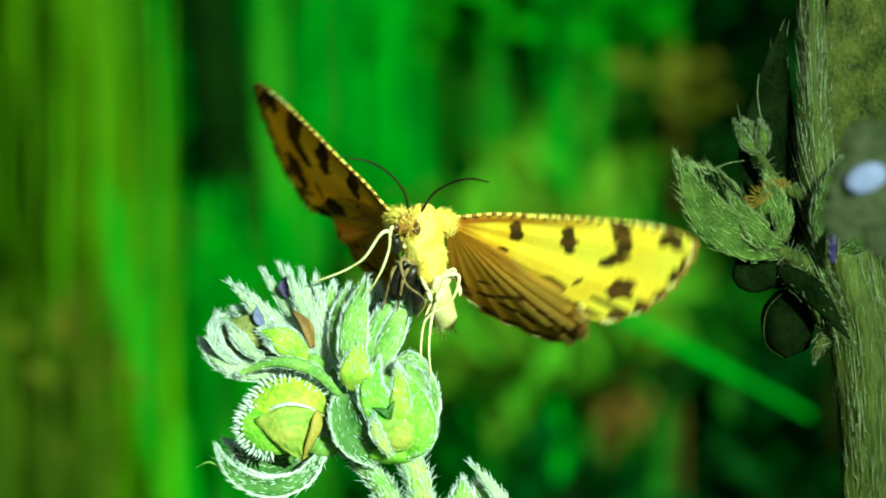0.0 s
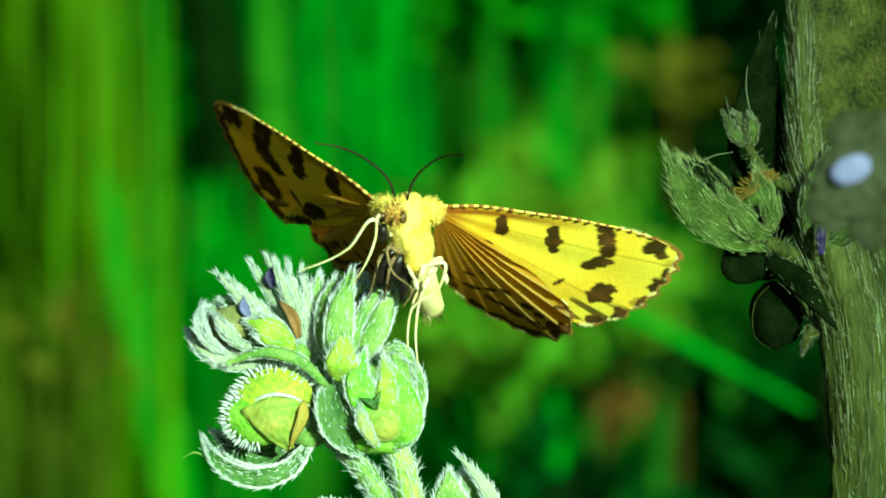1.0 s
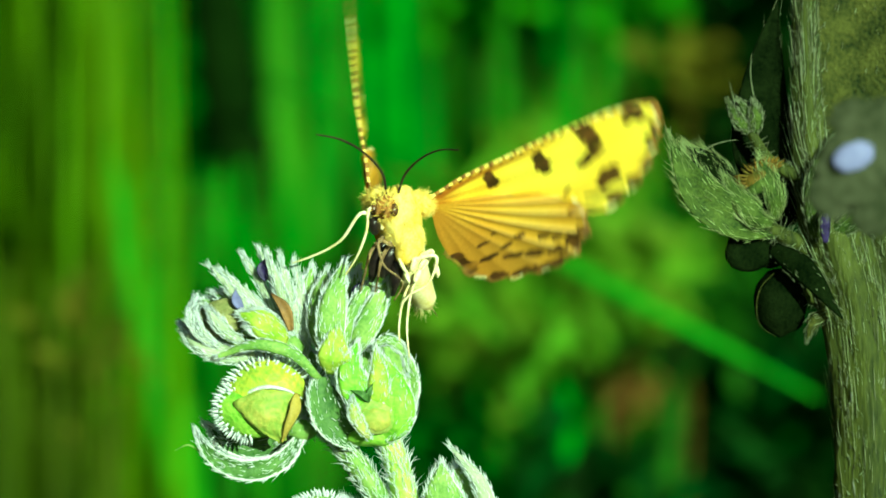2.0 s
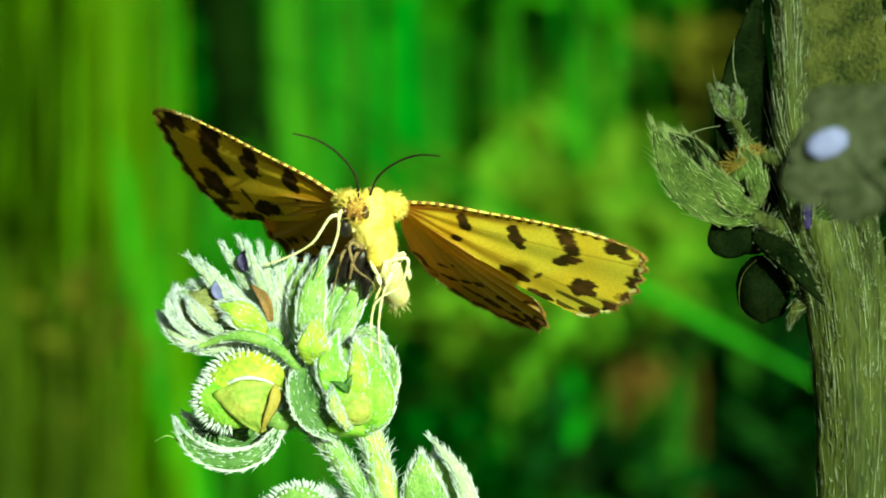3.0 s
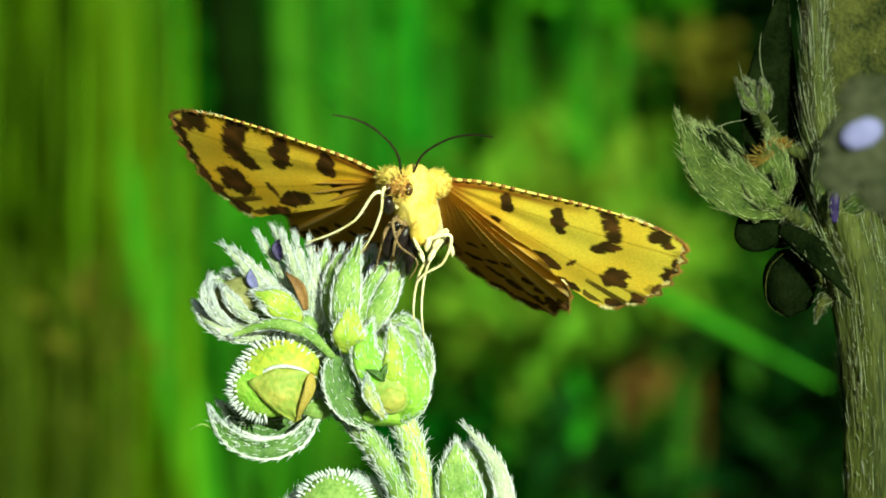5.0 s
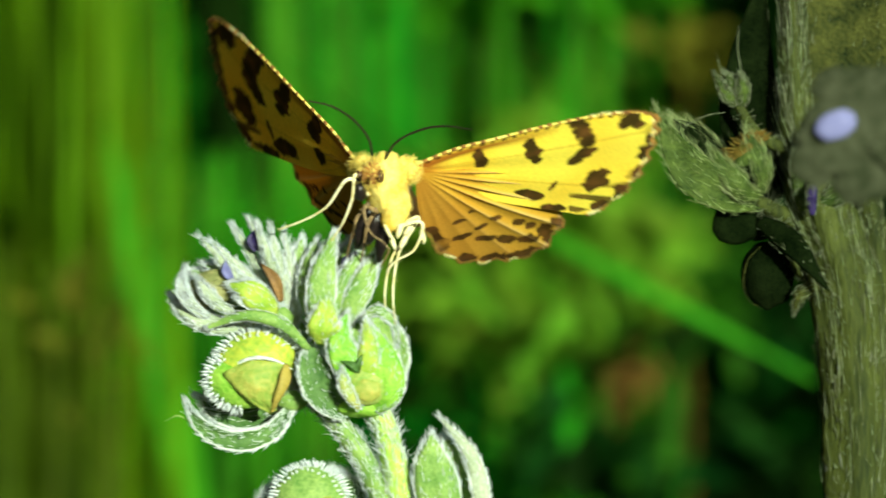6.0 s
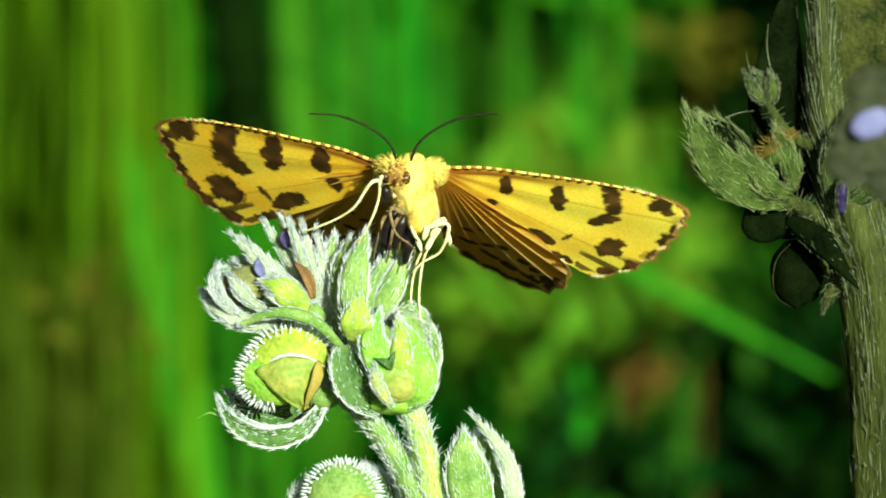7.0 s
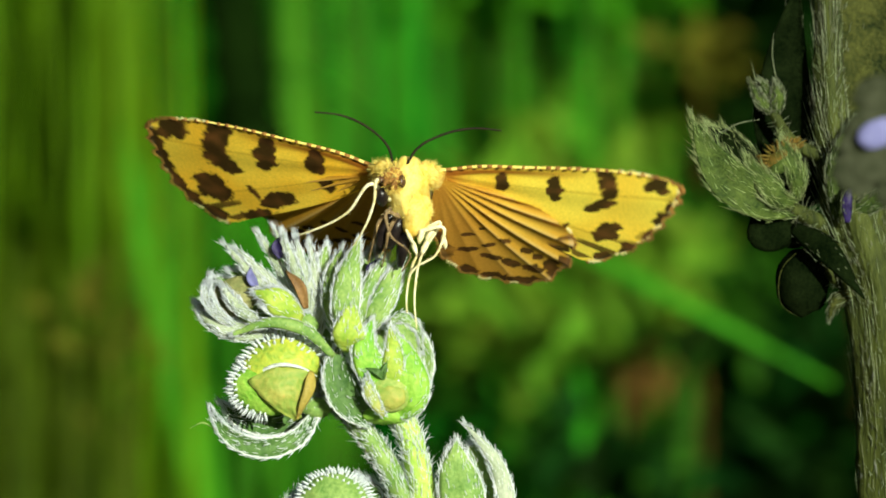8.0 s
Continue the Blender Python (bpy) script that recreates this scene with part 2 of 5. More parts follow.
def part(name, geo, material, parent=None, label="", base=None, smooth=True):
    """Links the mesh as one object under a thing or a part."""
    me = bpy.data.meshes.new(name)
    o = base or Vector()
    me.from_pydata([tuple(Vector(v) - o) for v in geo.v], [], geo.f)
    me.materials.append(material)
    if smooth:
        me.polygons.foreach_set("use_smooth", [True] * len(me.polygons))
    me.update()
    ob = new(name, me)
    ob.parent = parent
    return tagged(ob, label) if label else ob


def thing(name, place, label, category, group="", kind=""):
    ob = new(name)
    ob.location = place
    ob.empty_display_size = 0.002
    return tagged(ob, label, category, group, kind)


def frame_of(direction):
    d = Vector(direction).normalized()
    side = d.cross(Vector((0, 0, 1)) if abs(d.z) < 0.9 else Vector((1, 0, 0))).normalized()
    return d, side, side.cross(d)


def smooth_path(points, steps):
    """A smooth line through the points, that does not overshoot where their spacing changes."""
    p = [Vector(q) for q in points]
    gaps = [max((b - a).length, 1e-9) for a, b in zip(p, p[1:])]
    slopes = [(b - a) / g for a, b, g in zip(p, p[1:], gaps)]
    ways = [slopes[0]] + [(slopes[i - 1] * gaps[i] + slopes[i] * gaps[i - 1]) / (gaps[i] + gaps[i - 1]) for i in range(1, len(slopes))] + [slopes[-1]]
    line = []
    for i, g in enumerate(gaps):
        for k in range(steps):
            t = k / steps
            line.append((2 * t ** 3 - 3 * t * t + 1) * p[i] + (t ** 3 - 2 * t * t + t) * g * ways[i]
                        + (3 * t * t - 2 * t ** 3) * p[i + 1] + (t ** 3 - t * t) * g * ways[i + 1])
    return line + [p[-1]]


def tube(geo, line, radii, sides=10, ridges=0.0, bumps=0.0):
    """A round body along a line, closed at both ends; radii: start to end."""
    n = len(line)
    rings = []
    for i, p in enumerate(line):
        t = i / (n - 1)
        x = t * (len(radii) - 1)
        k = min(int(x), len(radii) - 2)
        r = radii[k] + (radii[k + 1] - radii[k]) * (x - k)
        d, s, w = frame_of(line[min(i + 1, n - 1)] - line[max(i - 1, 0)])
        for j in range(sides):
            a = 2 * math.pi * j / sides
            q = r * (1 + ridges * math.cos(5 * a))
            if bumps:
                q *= 1 + bumps * noise.noise(Vector((p.x * 900 + 3 * math.cos(a), p.y * 900 + 3 * math.sin(a), p.z * 900)))
            rings.append(p + q * (math.cos(a) * s + math.sin(a) * w))
    faces = [(i * sides + j, i * sides + (j + 1) % sides, (i + 1) * sides + (j + 1) % sides, (i + 1) * sides + j)
             for i in range(n - 1) for j in range(sides)]
    faces += [tuple(range(sides))[::-1], tuple((n - 1) * sides + j for j in range(sides))]
    geo.add(rings, faces)


def lump(geo, centre, ax, ay, az, nu=20, nv=12, rough=0.0, pinch=0.0):
    """An uneven ellipsoid with the half axes ax, ay, az; pinch draws the end of az to a point."""
    centre = Vector(centre)
    verts = []
    for i in range(nv + 1):
        b = math.pi * i / nv
        for j in range(nu):
            a = 2 * math.pi * j / nu
            q = Vector((math.sin(b) * math.cos(a), math.sin(b) * math.sin(a), math.cos(b)))
            k = 1 + rough * noise.noise(q * 2.3 + centre * 700)
            if pinch and q.z > 0:
                k *= 1 - pinch * q.z * (1 - q.z)
            verts.append(centre + k * (q.x * ax + q.y * ay + q.z * az))
    faces = [(i * nu + j, i * nu + (j + 1) % nu, (i + 1) * nu + (j + 1) % nu, (i + 1) * nu + j) for i in range(nv) for j in range(nu)]
    geo.add(verts, faces)


def leaf(geo, points, width, up, cup=0.3, thick=0.08, nl=16, nw=8, widest=0.45, wave=0.0, tip=0.03):
    """A pointed leaf with a thickness along a line of points. width, thick in mm. Returns places on it: (place, normal, along, edge)."""
    line = smooth_path(points, max(2, nl // (len(points) - 1)))
    n = len(line)
    up = Vector(up).normalized()
    w, th = width / 2000, thick / 1000
    top, low, spots = [], [], []
    for i, p in enumerate(line):
        t = i / (n - 1)
        d = (line[min(i + 1, n - 1)] - line[max(i - 1, 0)]).normalized()
        s = d.cross(up).normalized()
        nrm = s.cross(d)
        if t < widest:
            h = w * (0.4 + 0.6 * math.sin(math.pi / 2 * t / widest))
        else:
            h = w * max(tip, 1 - ((t - widest) / (1 - widest)) ** 1.5)
        for j in range(nw + 1):
            x = 2 * j / nw - 1
            q = p + s * x * h + nrm * (cup * h * (x * x) + wave * w * noise.noise(Vector((t * 4, x * 2, width))))
            m = (nrm - s * 2 * cup * x).normalized()
            rib = 1 + 0.8 * max(0, 1 - abs(x) * 5)
            top.append(q + m * th * 0.5)
            low.append(q - m * th * 0.5 * rib)
            spots.append((q, m, d, x, s))
    c = nw + 1
    k = len(top)
    faces = []
    for i in range(n - 1):
        for j in range(nw):
            a = i * c + j
            faces += [(a, a + 1, a + c + 1, a + c), (k + a, k + a + c, k + a + c + 1, k + a + 1)]
        a, b = i * c, i * c + nw
        faces += [(a, a + c, k + a + c, k + a), (b, k + b, k + b + c, b + c)]
    faces += [tuple(range(c))[::-1] + tuple(k + j for j in range(c)), tuple((n - 1) * c + j for j in range(c)) + tuple(k + (n - 1) * c + j for j in range(c))[::-1]]
    geo.add(top + low, faces)
    return spots


def hair(geo, root, way, length, radius, bend):
    """One bent, tapering hair; metres."""
    d, s, w = frame_of(way)
    mid, end = root + d * length * 0.55 + bend * 0.3, root + d * length + bend
    ring = [root + radius * (math.cos(a) * s + math.sin(a) * w) for a in (0, 2.1, 4.2)]
    ring += [mid + 0.75 * radius * (math.cos(a) * s + math.sin(a) * w) for a in (0, 2.1, 4.2)]
    geo.add(ring + [end], [(0, 1, 4, 3), (1, 2, 5, 4), (2, 0, 3, 5), (3, 4, 6), (4, 5, 6), (5, 3, 6)])


def leaf_hairs(geo, spots, rng, edge=2.0, face=0.6, length=0.8, radius=0.011):
    """Fringe and silky down that lies towards the tip: edge and face hairs for each place on a leaf."""
    for q, m, d, x, s in spots:
        on_edge = abs(x) > 0.95
        count = edge * 2.2 if on_edge else face * (0.4 if abs(x) < 0.4 else 2.0)
        k = int(count) + (rng.random() < count - int(count))
        for _ in range(k):
            jit = Vector((rng.gauss(0, 1), rng.gauss(0, 1), rng.gauss(0, 1)))
            if on_edge:
                way = s * rng.uniform(-0.25, 0.35) * (1 if x > 0 else -1) + d * rng.uniform(0.9, 1.6) + m * rng.uniform(-0.2, 0.3) + jit * 0.1
                ln = length * rng.uniform(0.45, 1.1) / 1000
            else:
                out = rng.choice((-1, 1))
                way = d + m * out * rng.uniform(0.0, 0.2) + jit * 0.1
                q = q + m * out * 0.00006
                ln = length * rng.uniform(0.4, 0.9) / 1000
            hair(geo, q + d * rng.uniform(-1, 1) * 0.00015 + s * rng.uniform(-1, 1) * 0.0001, way, ln, radius * rng.uniform(0.6, 1.3) / 1000, jit * 0.06 * ln)


def tube_hairs(geo, line, radii, rng, count, length, radius=0.011, lean=0.3):
    for _ in range(count):
        t = rng.random()
        x = t * (len(line) - 1)
        i = min(int(x), len(line) - 2)
        p = line[i].lerp(line[i + 1], x - i)
        y = t * (len(radii) - 1)
        k = min(int(y), len(radii) - 2)
        r = radii[k] + (radii[k + 1] - radii[k]) * (y - k)
        d, s, w = frame_of(line[i + 1] - line[i])
        a = rng.uniform(0, 6.283)
        o = math.cos(a) * s + math.sin(a) * w
        jit = Vector((rng.gauss(0, 1), rng.gauss(0, 1), rng.gauss(0, 1)))
        ln = length * rng.uniform(0.4, 1.2) / 1000
        hair(geo, p + o * r * 0.97, o * (1 if abs(lean) < 1 else 0.3) + d * (rng.uniform(-0.2, 2 * lean) if lean > 0 else lean * rng.uniform(0.5, 1)) + jit * 0.25, ln, radius * rng.uniform(0.7, 1.3) / 1000, jit * 0.15 * ln)

# ---- ground and meadow behind ----
def ground():
    g = Geo()
    n = 60
    ext = [-300 * (1 - 2 * i / n) ** 3 for i in range(n + 1)]
    g.add([(x, y + 1, -0.02 + 0.02 * noise.noise(Vector((x * 2, y * 2, 0)))) for y in ext for x in ext],
          [(r * (n + 1) + c, r * (n + 1) + c + 1, (r + 1) * (n + 1) + c + 1, (r + 1) * (n + 1) + c) for r in range(n) for c in range(n)])
    tagged(part("ground", g, SOIL), "dark soil of a meadow under grass", "ground", kind="structure")


def grass_leaf(geo, foot, top, width, lean, rng, n=9):
    """A folded grass blade from its foot to its tip, arching by lean."""
    foot, top = Vector(foot), Vector(top)
    face = Vector((rng.uniform(-0.6, 0.6), -1, 0)).normalized()
    verts = []
    for i in range(n + 1):
        t = i / n
        p = foot.lerp(top, t) + Vector(lean) * math.sin(math.pi * t) * 0.5
        d = (top - foot).normalized()
        s = d.cross(face).normalized()
        h = width / 2 * (0.55 + 0.45 * math.sin(math.pi * min(1, t * 1.4 + 0.1))) if t < 0.6 else width / 2 * max(0.04, (1 - t) / 0.4) ** 0.7
        fold = face * h * 0.35
        verts += [p - s * h, p + fold, p + s * h]
    geo.add(verts, [(3 * i + j, 3 * i + j + 1, 3 * i + j + 4, 3 * i + j + 3) for i in range(n) for j in (0, 1)])


def far(u, v, dist):
    """A place seen along the grid's direction (u, v), dist metres from the lens."""
    k = dist / 0.171
    return Vector(((u - 784) * STEP / 1000 * k, dist - 0.171, 0.6 + (441 - v) * STEP / 1000 * k))


def meadow(name, label, material, count, u_range, dist_range, top_range, width_range, seed):
    """Blades that grow from the ground; top_range: the grid height of their tips."""
    rng = random.Random(seed)
    g = Geo()
    for _ in range(count):
        dist = rng.uniform(*dist_range)
        top = far(rng.uniform(*u_range), rng.uniform(*top_range), dist)
        foot = Vector((top.x + rng.gauss(0, 0.012), top.y + rng.gauss(0, 0.02), -0.01))
        grass_leaf(g, foot, top, rng.uniform(*width_range) / 1000, (rng.gauss(0, 0.012), rng.gauss(0, 0.03), 0), rng)
    return tagged(part(name, g, material), label, "grass", kind="stuff")


def leaf_mass(name, label, category, material, count, box, size, seed, parent=None):
    """Many pointed leaves inside a box, with uneven edges."""
    rng = random.Random(seed)
    g = Geo()
    (x0, x1), (y0, y1), (z0, z1) = box
    while count:
        p = Vector((rng.uniform(x0, x1), rng.uniform(y0, y1), rng.uniform(z0, z1)))
        if noise.noise(Vector((p.x * 5, p.y * 5, p.z * 5)) + Vector((seed, 0, 0))) < -0.1 or p.z > z1 - 0.25 * (z1 - z0) * abs(noise.noise(Vector((p.x * 9, 0, seed)))):
            count -= rng.random() < 0.3
            continue
        count -= 1
        d = Vector((rng.gauss(0, 1), rng.gauss(0, 1), rng.gauss(0, 1))).normalized()
        d, s, w = frame_of(d)
        h = size * rng.uniform(0.6, 1.3)
        g.add([p, p + d * h * 0.4 + s * h * 0.28 + w * h * 0.06, p + d * h * 0.45 - w * h * 0.04, p + d * h * 0.4 - s * h * 0.28 + w * h * 0.06, p + d * h],
              [(0, 1, 2), (0, 2, 3), (1, 4, 2), (2, 4, 3)])
    return tagged(part(name, g, material, parent, smooth=False), label, category, kind="stuff")


def herb(name, label, u, v, dist, size, count, material, seed):
    """A stem with a tuft of leaves about its top."""
    rng = random.Random(seed)
    a, b = far(u[0], v[1], dist), far(u[1], v[0], dist)
    mid = (a + b) / 2
    t = thing(name, (mid.x, mid.y, 0), label, "herb", "herbs of the meadow")
    g = Geo()
    tube(g, smooth_path([Vector((mid.x + 0.02, mid.y, -0.01)), Vector((mid.x + 0.008, mid.y, mid.z * 0.5)), Vector((mid.x, mid.y, b.z))], 8), [0.0008, 0.0005, 0.0003], 8)
    part("stem", g, material, t, base=t.location.copy())
    g = Geo()
    for _ in range(count):
        p = Vector((rng.gauss(mid.x, (b.x - a.x) / 4), rng.gauss(mid.y, 0.012), rng.gauss(mid.z, (b.z - a.z) / 4)))
        w = (SUN_FROM * 1.1 + Vector((rng.gauss(0, 0.6), rng.gauss(0, 0.6), rng.gauss(0, 0.6)))).normalized()   # leaf faces tilted to the sun, to brighten the tuft
        s = w.cross(Vector((rng.gauss(0, 1), rng.gauss(0, 1), rng.gauss(0.4, 1)))).normalized()
        d = s.cross(w)
        h = size * rng.uniform(0.5, 1.2)
        g.add([p, p + d * h * 0.4 + s * h * 0.25 + w * h * 0.06, p + d * h * 0.45 - w * h * 0.04, p + d * h * 0.4 - s * h * 0.25 + w * h * 0.06, p + d * h], [(0, 1, 2), (0, 2, 3), (1, 4, 2), (2, 4, 3)])
    tagged(part("foliage", g, material, t, base=t.location.copy(), smooth=False), kind="stuff")


def hedge_core(parent):
    """The closed, lumpy inside of the hedge. Its unseen arms, added to block skylight, bend round the meadow and leave
    the sunny side open.
    """
    g = Geo()
    nx, nz = 150, 40
    inner, outer = [], []
    for k in range(nz + 1):
        for i in range(nx + 1):
            a = radians(15 + 230 * i / nx)
            z = -0.05 + 3.3 * k / nz
            way = Vector((math.cos(a), math.sin(a), 0))
            r = 2.8 - 0.25 * noise.noise(Vector((way.x * 6, way.y * 6, z * 2.2))) - 0.12 * noise.noise(Vector((way.x * 19, way.y * 19, z * 7))) + 0.4 * max(0, z - 2.0) ** 2
            if a > radians(140):
                r -= 1.0 * min(1, (a - radians(140)) / radians(30))
            inner.append(way * r + Vector((0, 0, z + (0.25 * noise.noise(Vector((i * 0.3, 1, 2))) if k == nz else 0))))
            outer.append(way * (r + 1.4) + Vector((0, 0, z)))
    c = nx + 1
    rows = [inner[k * c:(k + 1) * c] for k in range(nz + 1)] + [outer[nz * c:], outer[:c]]
    g.add([v for row in rows for v in row], [(r * c + i, r * c + i + 1, (r + 1) * c + i + 1, (r + 1) * c + i) for r in range(len(rows) - 1) for i in range(nx)])
    k = len(rows)
    for i in (0, nx):
        g.f.append(tuple(r * c + i for r in range(k)) if i else tuple(r * c for r in range(k))[::-1])
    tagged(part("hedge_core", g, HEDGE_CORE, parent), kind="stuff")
    rng = random.Random(9)
    g = Geo()
    for _ in range(9000):
        q = rng.choice(inner)
        d, s, w = frame_of((rng.gauss(0, 1), rng.gauss(0, 1), rng.gauss(0, 1)))
        p = q + Vector((rng.gauss(0, 0.05), rng.gauss(0, 0.05), rng.gauss(0, 0.05)))
        h = 0.09 * rng.uniform(0.6, 1.3)
        g.add([p, p + d * h * 0.4 + s * h * 0.28 + w * h * 0.06, p + d * h * 0.45 - w * h * 0.04, p + d * h * 0.4 - s * h * 0.28 + w * h * 0.06, p + d * h], [(0, 1, 2), (0, 2, 3), (1, 4, 2), (2, 4, 3)])
    tagged(part("outer_foliage", g, HEDGE, parent, smooth=False), kind="stuff")


def single_blade(course, dist, width, label, widest=0.6, tip=0.03, material=GRASS):
    """One broad blade that can be told apart: from the ground along its course, to its tip, with its midrib."""
    line = [far(*q[:2], q[2] if len(q) > 2 else dist + 0.004 * i) for i, q in enumerate(course)]
    foot = Vector((line[0].x + 0.01, line[0].y, -0.01))
    t = thing("grass_blade", foot, label, "grass blade", "grass blades behind the moth")
    g = Geo()
    spots = leaf(g, [foot, *line], width, Vector((0.1, -1, 0.25)), cup=0.35, thick=0.3, nl=60, nw=4, widest=widest, tip=tip)
    blade = part("blade", g, material, t, base=foot)
    g = Geo()
    tube(g, [q[0] for q in spots[2::5]], [width / 16000, width / 20000, width / 40000], 6)
    part("midrib", g, MIDRIB, blade, "paler green midrib", base=foot)
    return t


ground()
hedge = thing("hedge", (0, 0, 0), "dense dark green hedge behind the meadow, bent round unseen to block skylight", "hedge")
hedge_core(hedge)
leaf_mass("foliage", "dark green leaves", "", HEDGE, 9000, ((-0.8, 0.8), (1.7, 2.6), (0.0, 2.2)), 0.05, 5, hedge)
meadow("old_grass", "olive green tall meadow grass, out of focus", OLIVE_MASS, 1300, (-350, 270), (0.66, 1.15), (-600, 60), (2, 4.5), 11)
meadow("mixed_grass", "olive green scattered meadow grass, out of focus", OLIVE_MASS, 22, (190, 340), (0.56, 0.64), (-500, 420), (1.5, 3), 37)
meadow("tall_grass", "dull green tall meadow grass, out of focus", GRASS_MASS, 26, (235, 350), (0.7, 1.0), (-500, 160), (2, 4), 31)
meadow("old_low_grass", "brownish green low meadow grass, out of focus", LOW_MASS, 300, (-120, 250), (0.56, 0.66), (400, 860), (2, 4), 23)
meadow("fresh_grass", "fresh green meadow grass, out of focus", LUSH_MASS, 250, (215, 610), (0.62, 0.8), (240, 540), (3, 6), 29)
meadow("lush_grass", "bright green tall meadow grass, out of focus", LUSH_MASS, 80, (485, 625), (0.9, 1.4), (-500, 0), (3, 6), 12)
meadow("shaded_grass", "dull green tall meadow grass, out of focus", GRASS_MASS, 110, (480, 780), (0.8, 1.3), (-500, 100), (3, 6), 17)
meadow("meadow_grass", "mixed green meadow grass, out of focus", GRASS_MASS, 360, (640, 1260), (1.0, 1.6), (-400, 500), (3, 7), 13)
meadow("distant_grass", "bright green meadow grass, out of focus", LUSH_MASS, 12, (760, 1190), (0.74, 0.92), (-300, 120), (3, 5), 19)
meadow("dry_grass", "brown dry grass stalks, out of focus", STRAW, 7, (600, 1500), (0.9, 1.4), (-300, 200), (1, 2.5), 14)
# dark bushes added in place of the shaded undergrowth
leaf_mass("low_bush", "low bush coloured near black for shaded undergrowth", "bush", BUSH, 11000, ((0.022, 0.17), (0.5, 0.8), (0.15, 0.584)), 0.02, 6)
leaf_mass("shaded_bush", "low bush with green leaves darkened for shade", "bush", HEDGE, 4200, ((-0.02, 0.035), (0.5, 0.75), (0.15, 0.578)), 0.012, 16)
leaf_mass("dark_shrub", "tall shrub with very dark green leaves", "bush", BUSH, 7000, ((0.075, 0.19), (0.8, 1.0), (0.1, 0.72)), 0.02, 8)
for seed, (name, label, u, v, dist, size, count, material) in enumerate((
        ("leafy_herb", "tall bright green leafy herb in the meadow", (690, 1000), (-190, -20), 1.05, 0.024, 700, GRASS),
        ("leafy_herb", "tall yellow-green leafy herb in the meadow", (960, 1180), (-190, -10), 1.0, 0.022, 400, GRASS),
        ("leafy_herb", "yellow-green leafy herb in the meadow", (960, 1130), (170, 350), 1.0, 0.018, 320, HERB),
        ("leafy_herb", "yellow-green leafy herb in the meadow", (840, 1150), (370, 560), 0.66, 0.015, 1000, HERB),
        ("leafy_herb", "olive green leafy herb in the meadow", (760, 1020), (370, 580), 0.64, 0.013, 1500, HERB),
        # takes the darkened green, as a herb in shade
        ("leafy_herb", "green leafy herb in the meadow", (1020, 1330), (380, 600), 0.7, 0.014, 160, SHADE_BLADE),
        ("withered_herb", "brown withered herb in the meadow", (1050, 1170), (620, 700), 0.75, 0.012, 70, STRAW),
        ("withered_herb", "ochre yellow withered herb in the meadow", (1200, 1270), (60, 160), 0.85, 0.014, 45, OCHRE),
        ("withered_herb", "dark brown withered herb in the meadow", (915, 985), (-60, 160), 0.97, 0.016, 110, STRAW),
        ("withered_herb", "ochre brown withered herb in the meadow", (120, 235), (540, 740), 0.42, 0.011, 12, OCHRE),
        ("withered_herb", "brown withered herb in the meadow", (600, 660), (-20, 70), 0.97, 0.014, 50, STRAW))):
    herb(name, label, u, v, dist + 0.02 * seed, size, count, material, 40 + seed)
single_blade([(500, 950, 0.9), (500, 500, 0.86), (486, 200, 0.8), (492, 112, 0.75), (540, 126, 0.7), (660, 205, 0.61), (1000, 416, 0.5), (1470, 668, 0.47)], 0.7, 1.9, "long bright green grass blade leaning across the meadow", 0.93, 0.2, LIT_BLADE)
# dark stem added where there is only a shaded gap in the grass
gap_stem = thing("gap_shade_stem", (-0.036, 0.62, 0), "dark stem added in place of a shaded gap in the grass", "plant stem")
gap_line = smooth_path([Vector((-0.034, 0.62, -0.01)), far(505, 700, 0.8), far(470, 400, 0.8), far(424, 100, 0.8), far(396, -120, 0.8), far(380, -400, 0.8)], 8)
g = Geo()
tube(g, gap_line, [0.0075, 0.0072, 0.007, 0.0066, 0.006], 12, 0.05, 0.2)
part("stem", g, GAP_SHADE, gap_stem, base=gap_stem.location.copy())
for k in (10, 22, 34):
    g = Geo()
    tube(g, [gap_line[k - 1].lerp(gap_line[k], 0.6), gap_line[k], gap_line[k].lerp(gap_line[k + 1], 0.4)], [0.0072, 0.0082, 0.0072], 12, 0.05, 0.2)
    part("node", g, GAP_SHADE, gap_stem, "swollen stem node", base=gap_stem.location.copy())
single_blade([(370, 950), (340, 760), (262, 450), (205, 180)], 0.6, 7, "bright green curved grass blade in the meadow")
single_blade([(440, 950), (418, 760), (385, 520), (352, 330)], 0.95, 12, "broad green grass blade in the meadow")
single_blade([(575, 950), (560, 500), (520, 100), (505, -150)], 0.8, 10, "broad bright green upright grass blade")
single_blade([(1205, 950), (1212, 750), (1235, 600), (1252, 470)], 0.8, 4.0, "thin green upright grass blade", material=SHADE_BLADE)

# ---- the fruiting stem under the moth ----
STEM_FOOT = Vector((0.004, 0.0, 0.0))
STALK_FOOT = Vector((0.026, 0.004, 0.0))
HAIRY, HAIR_R = 2.3, 0.02


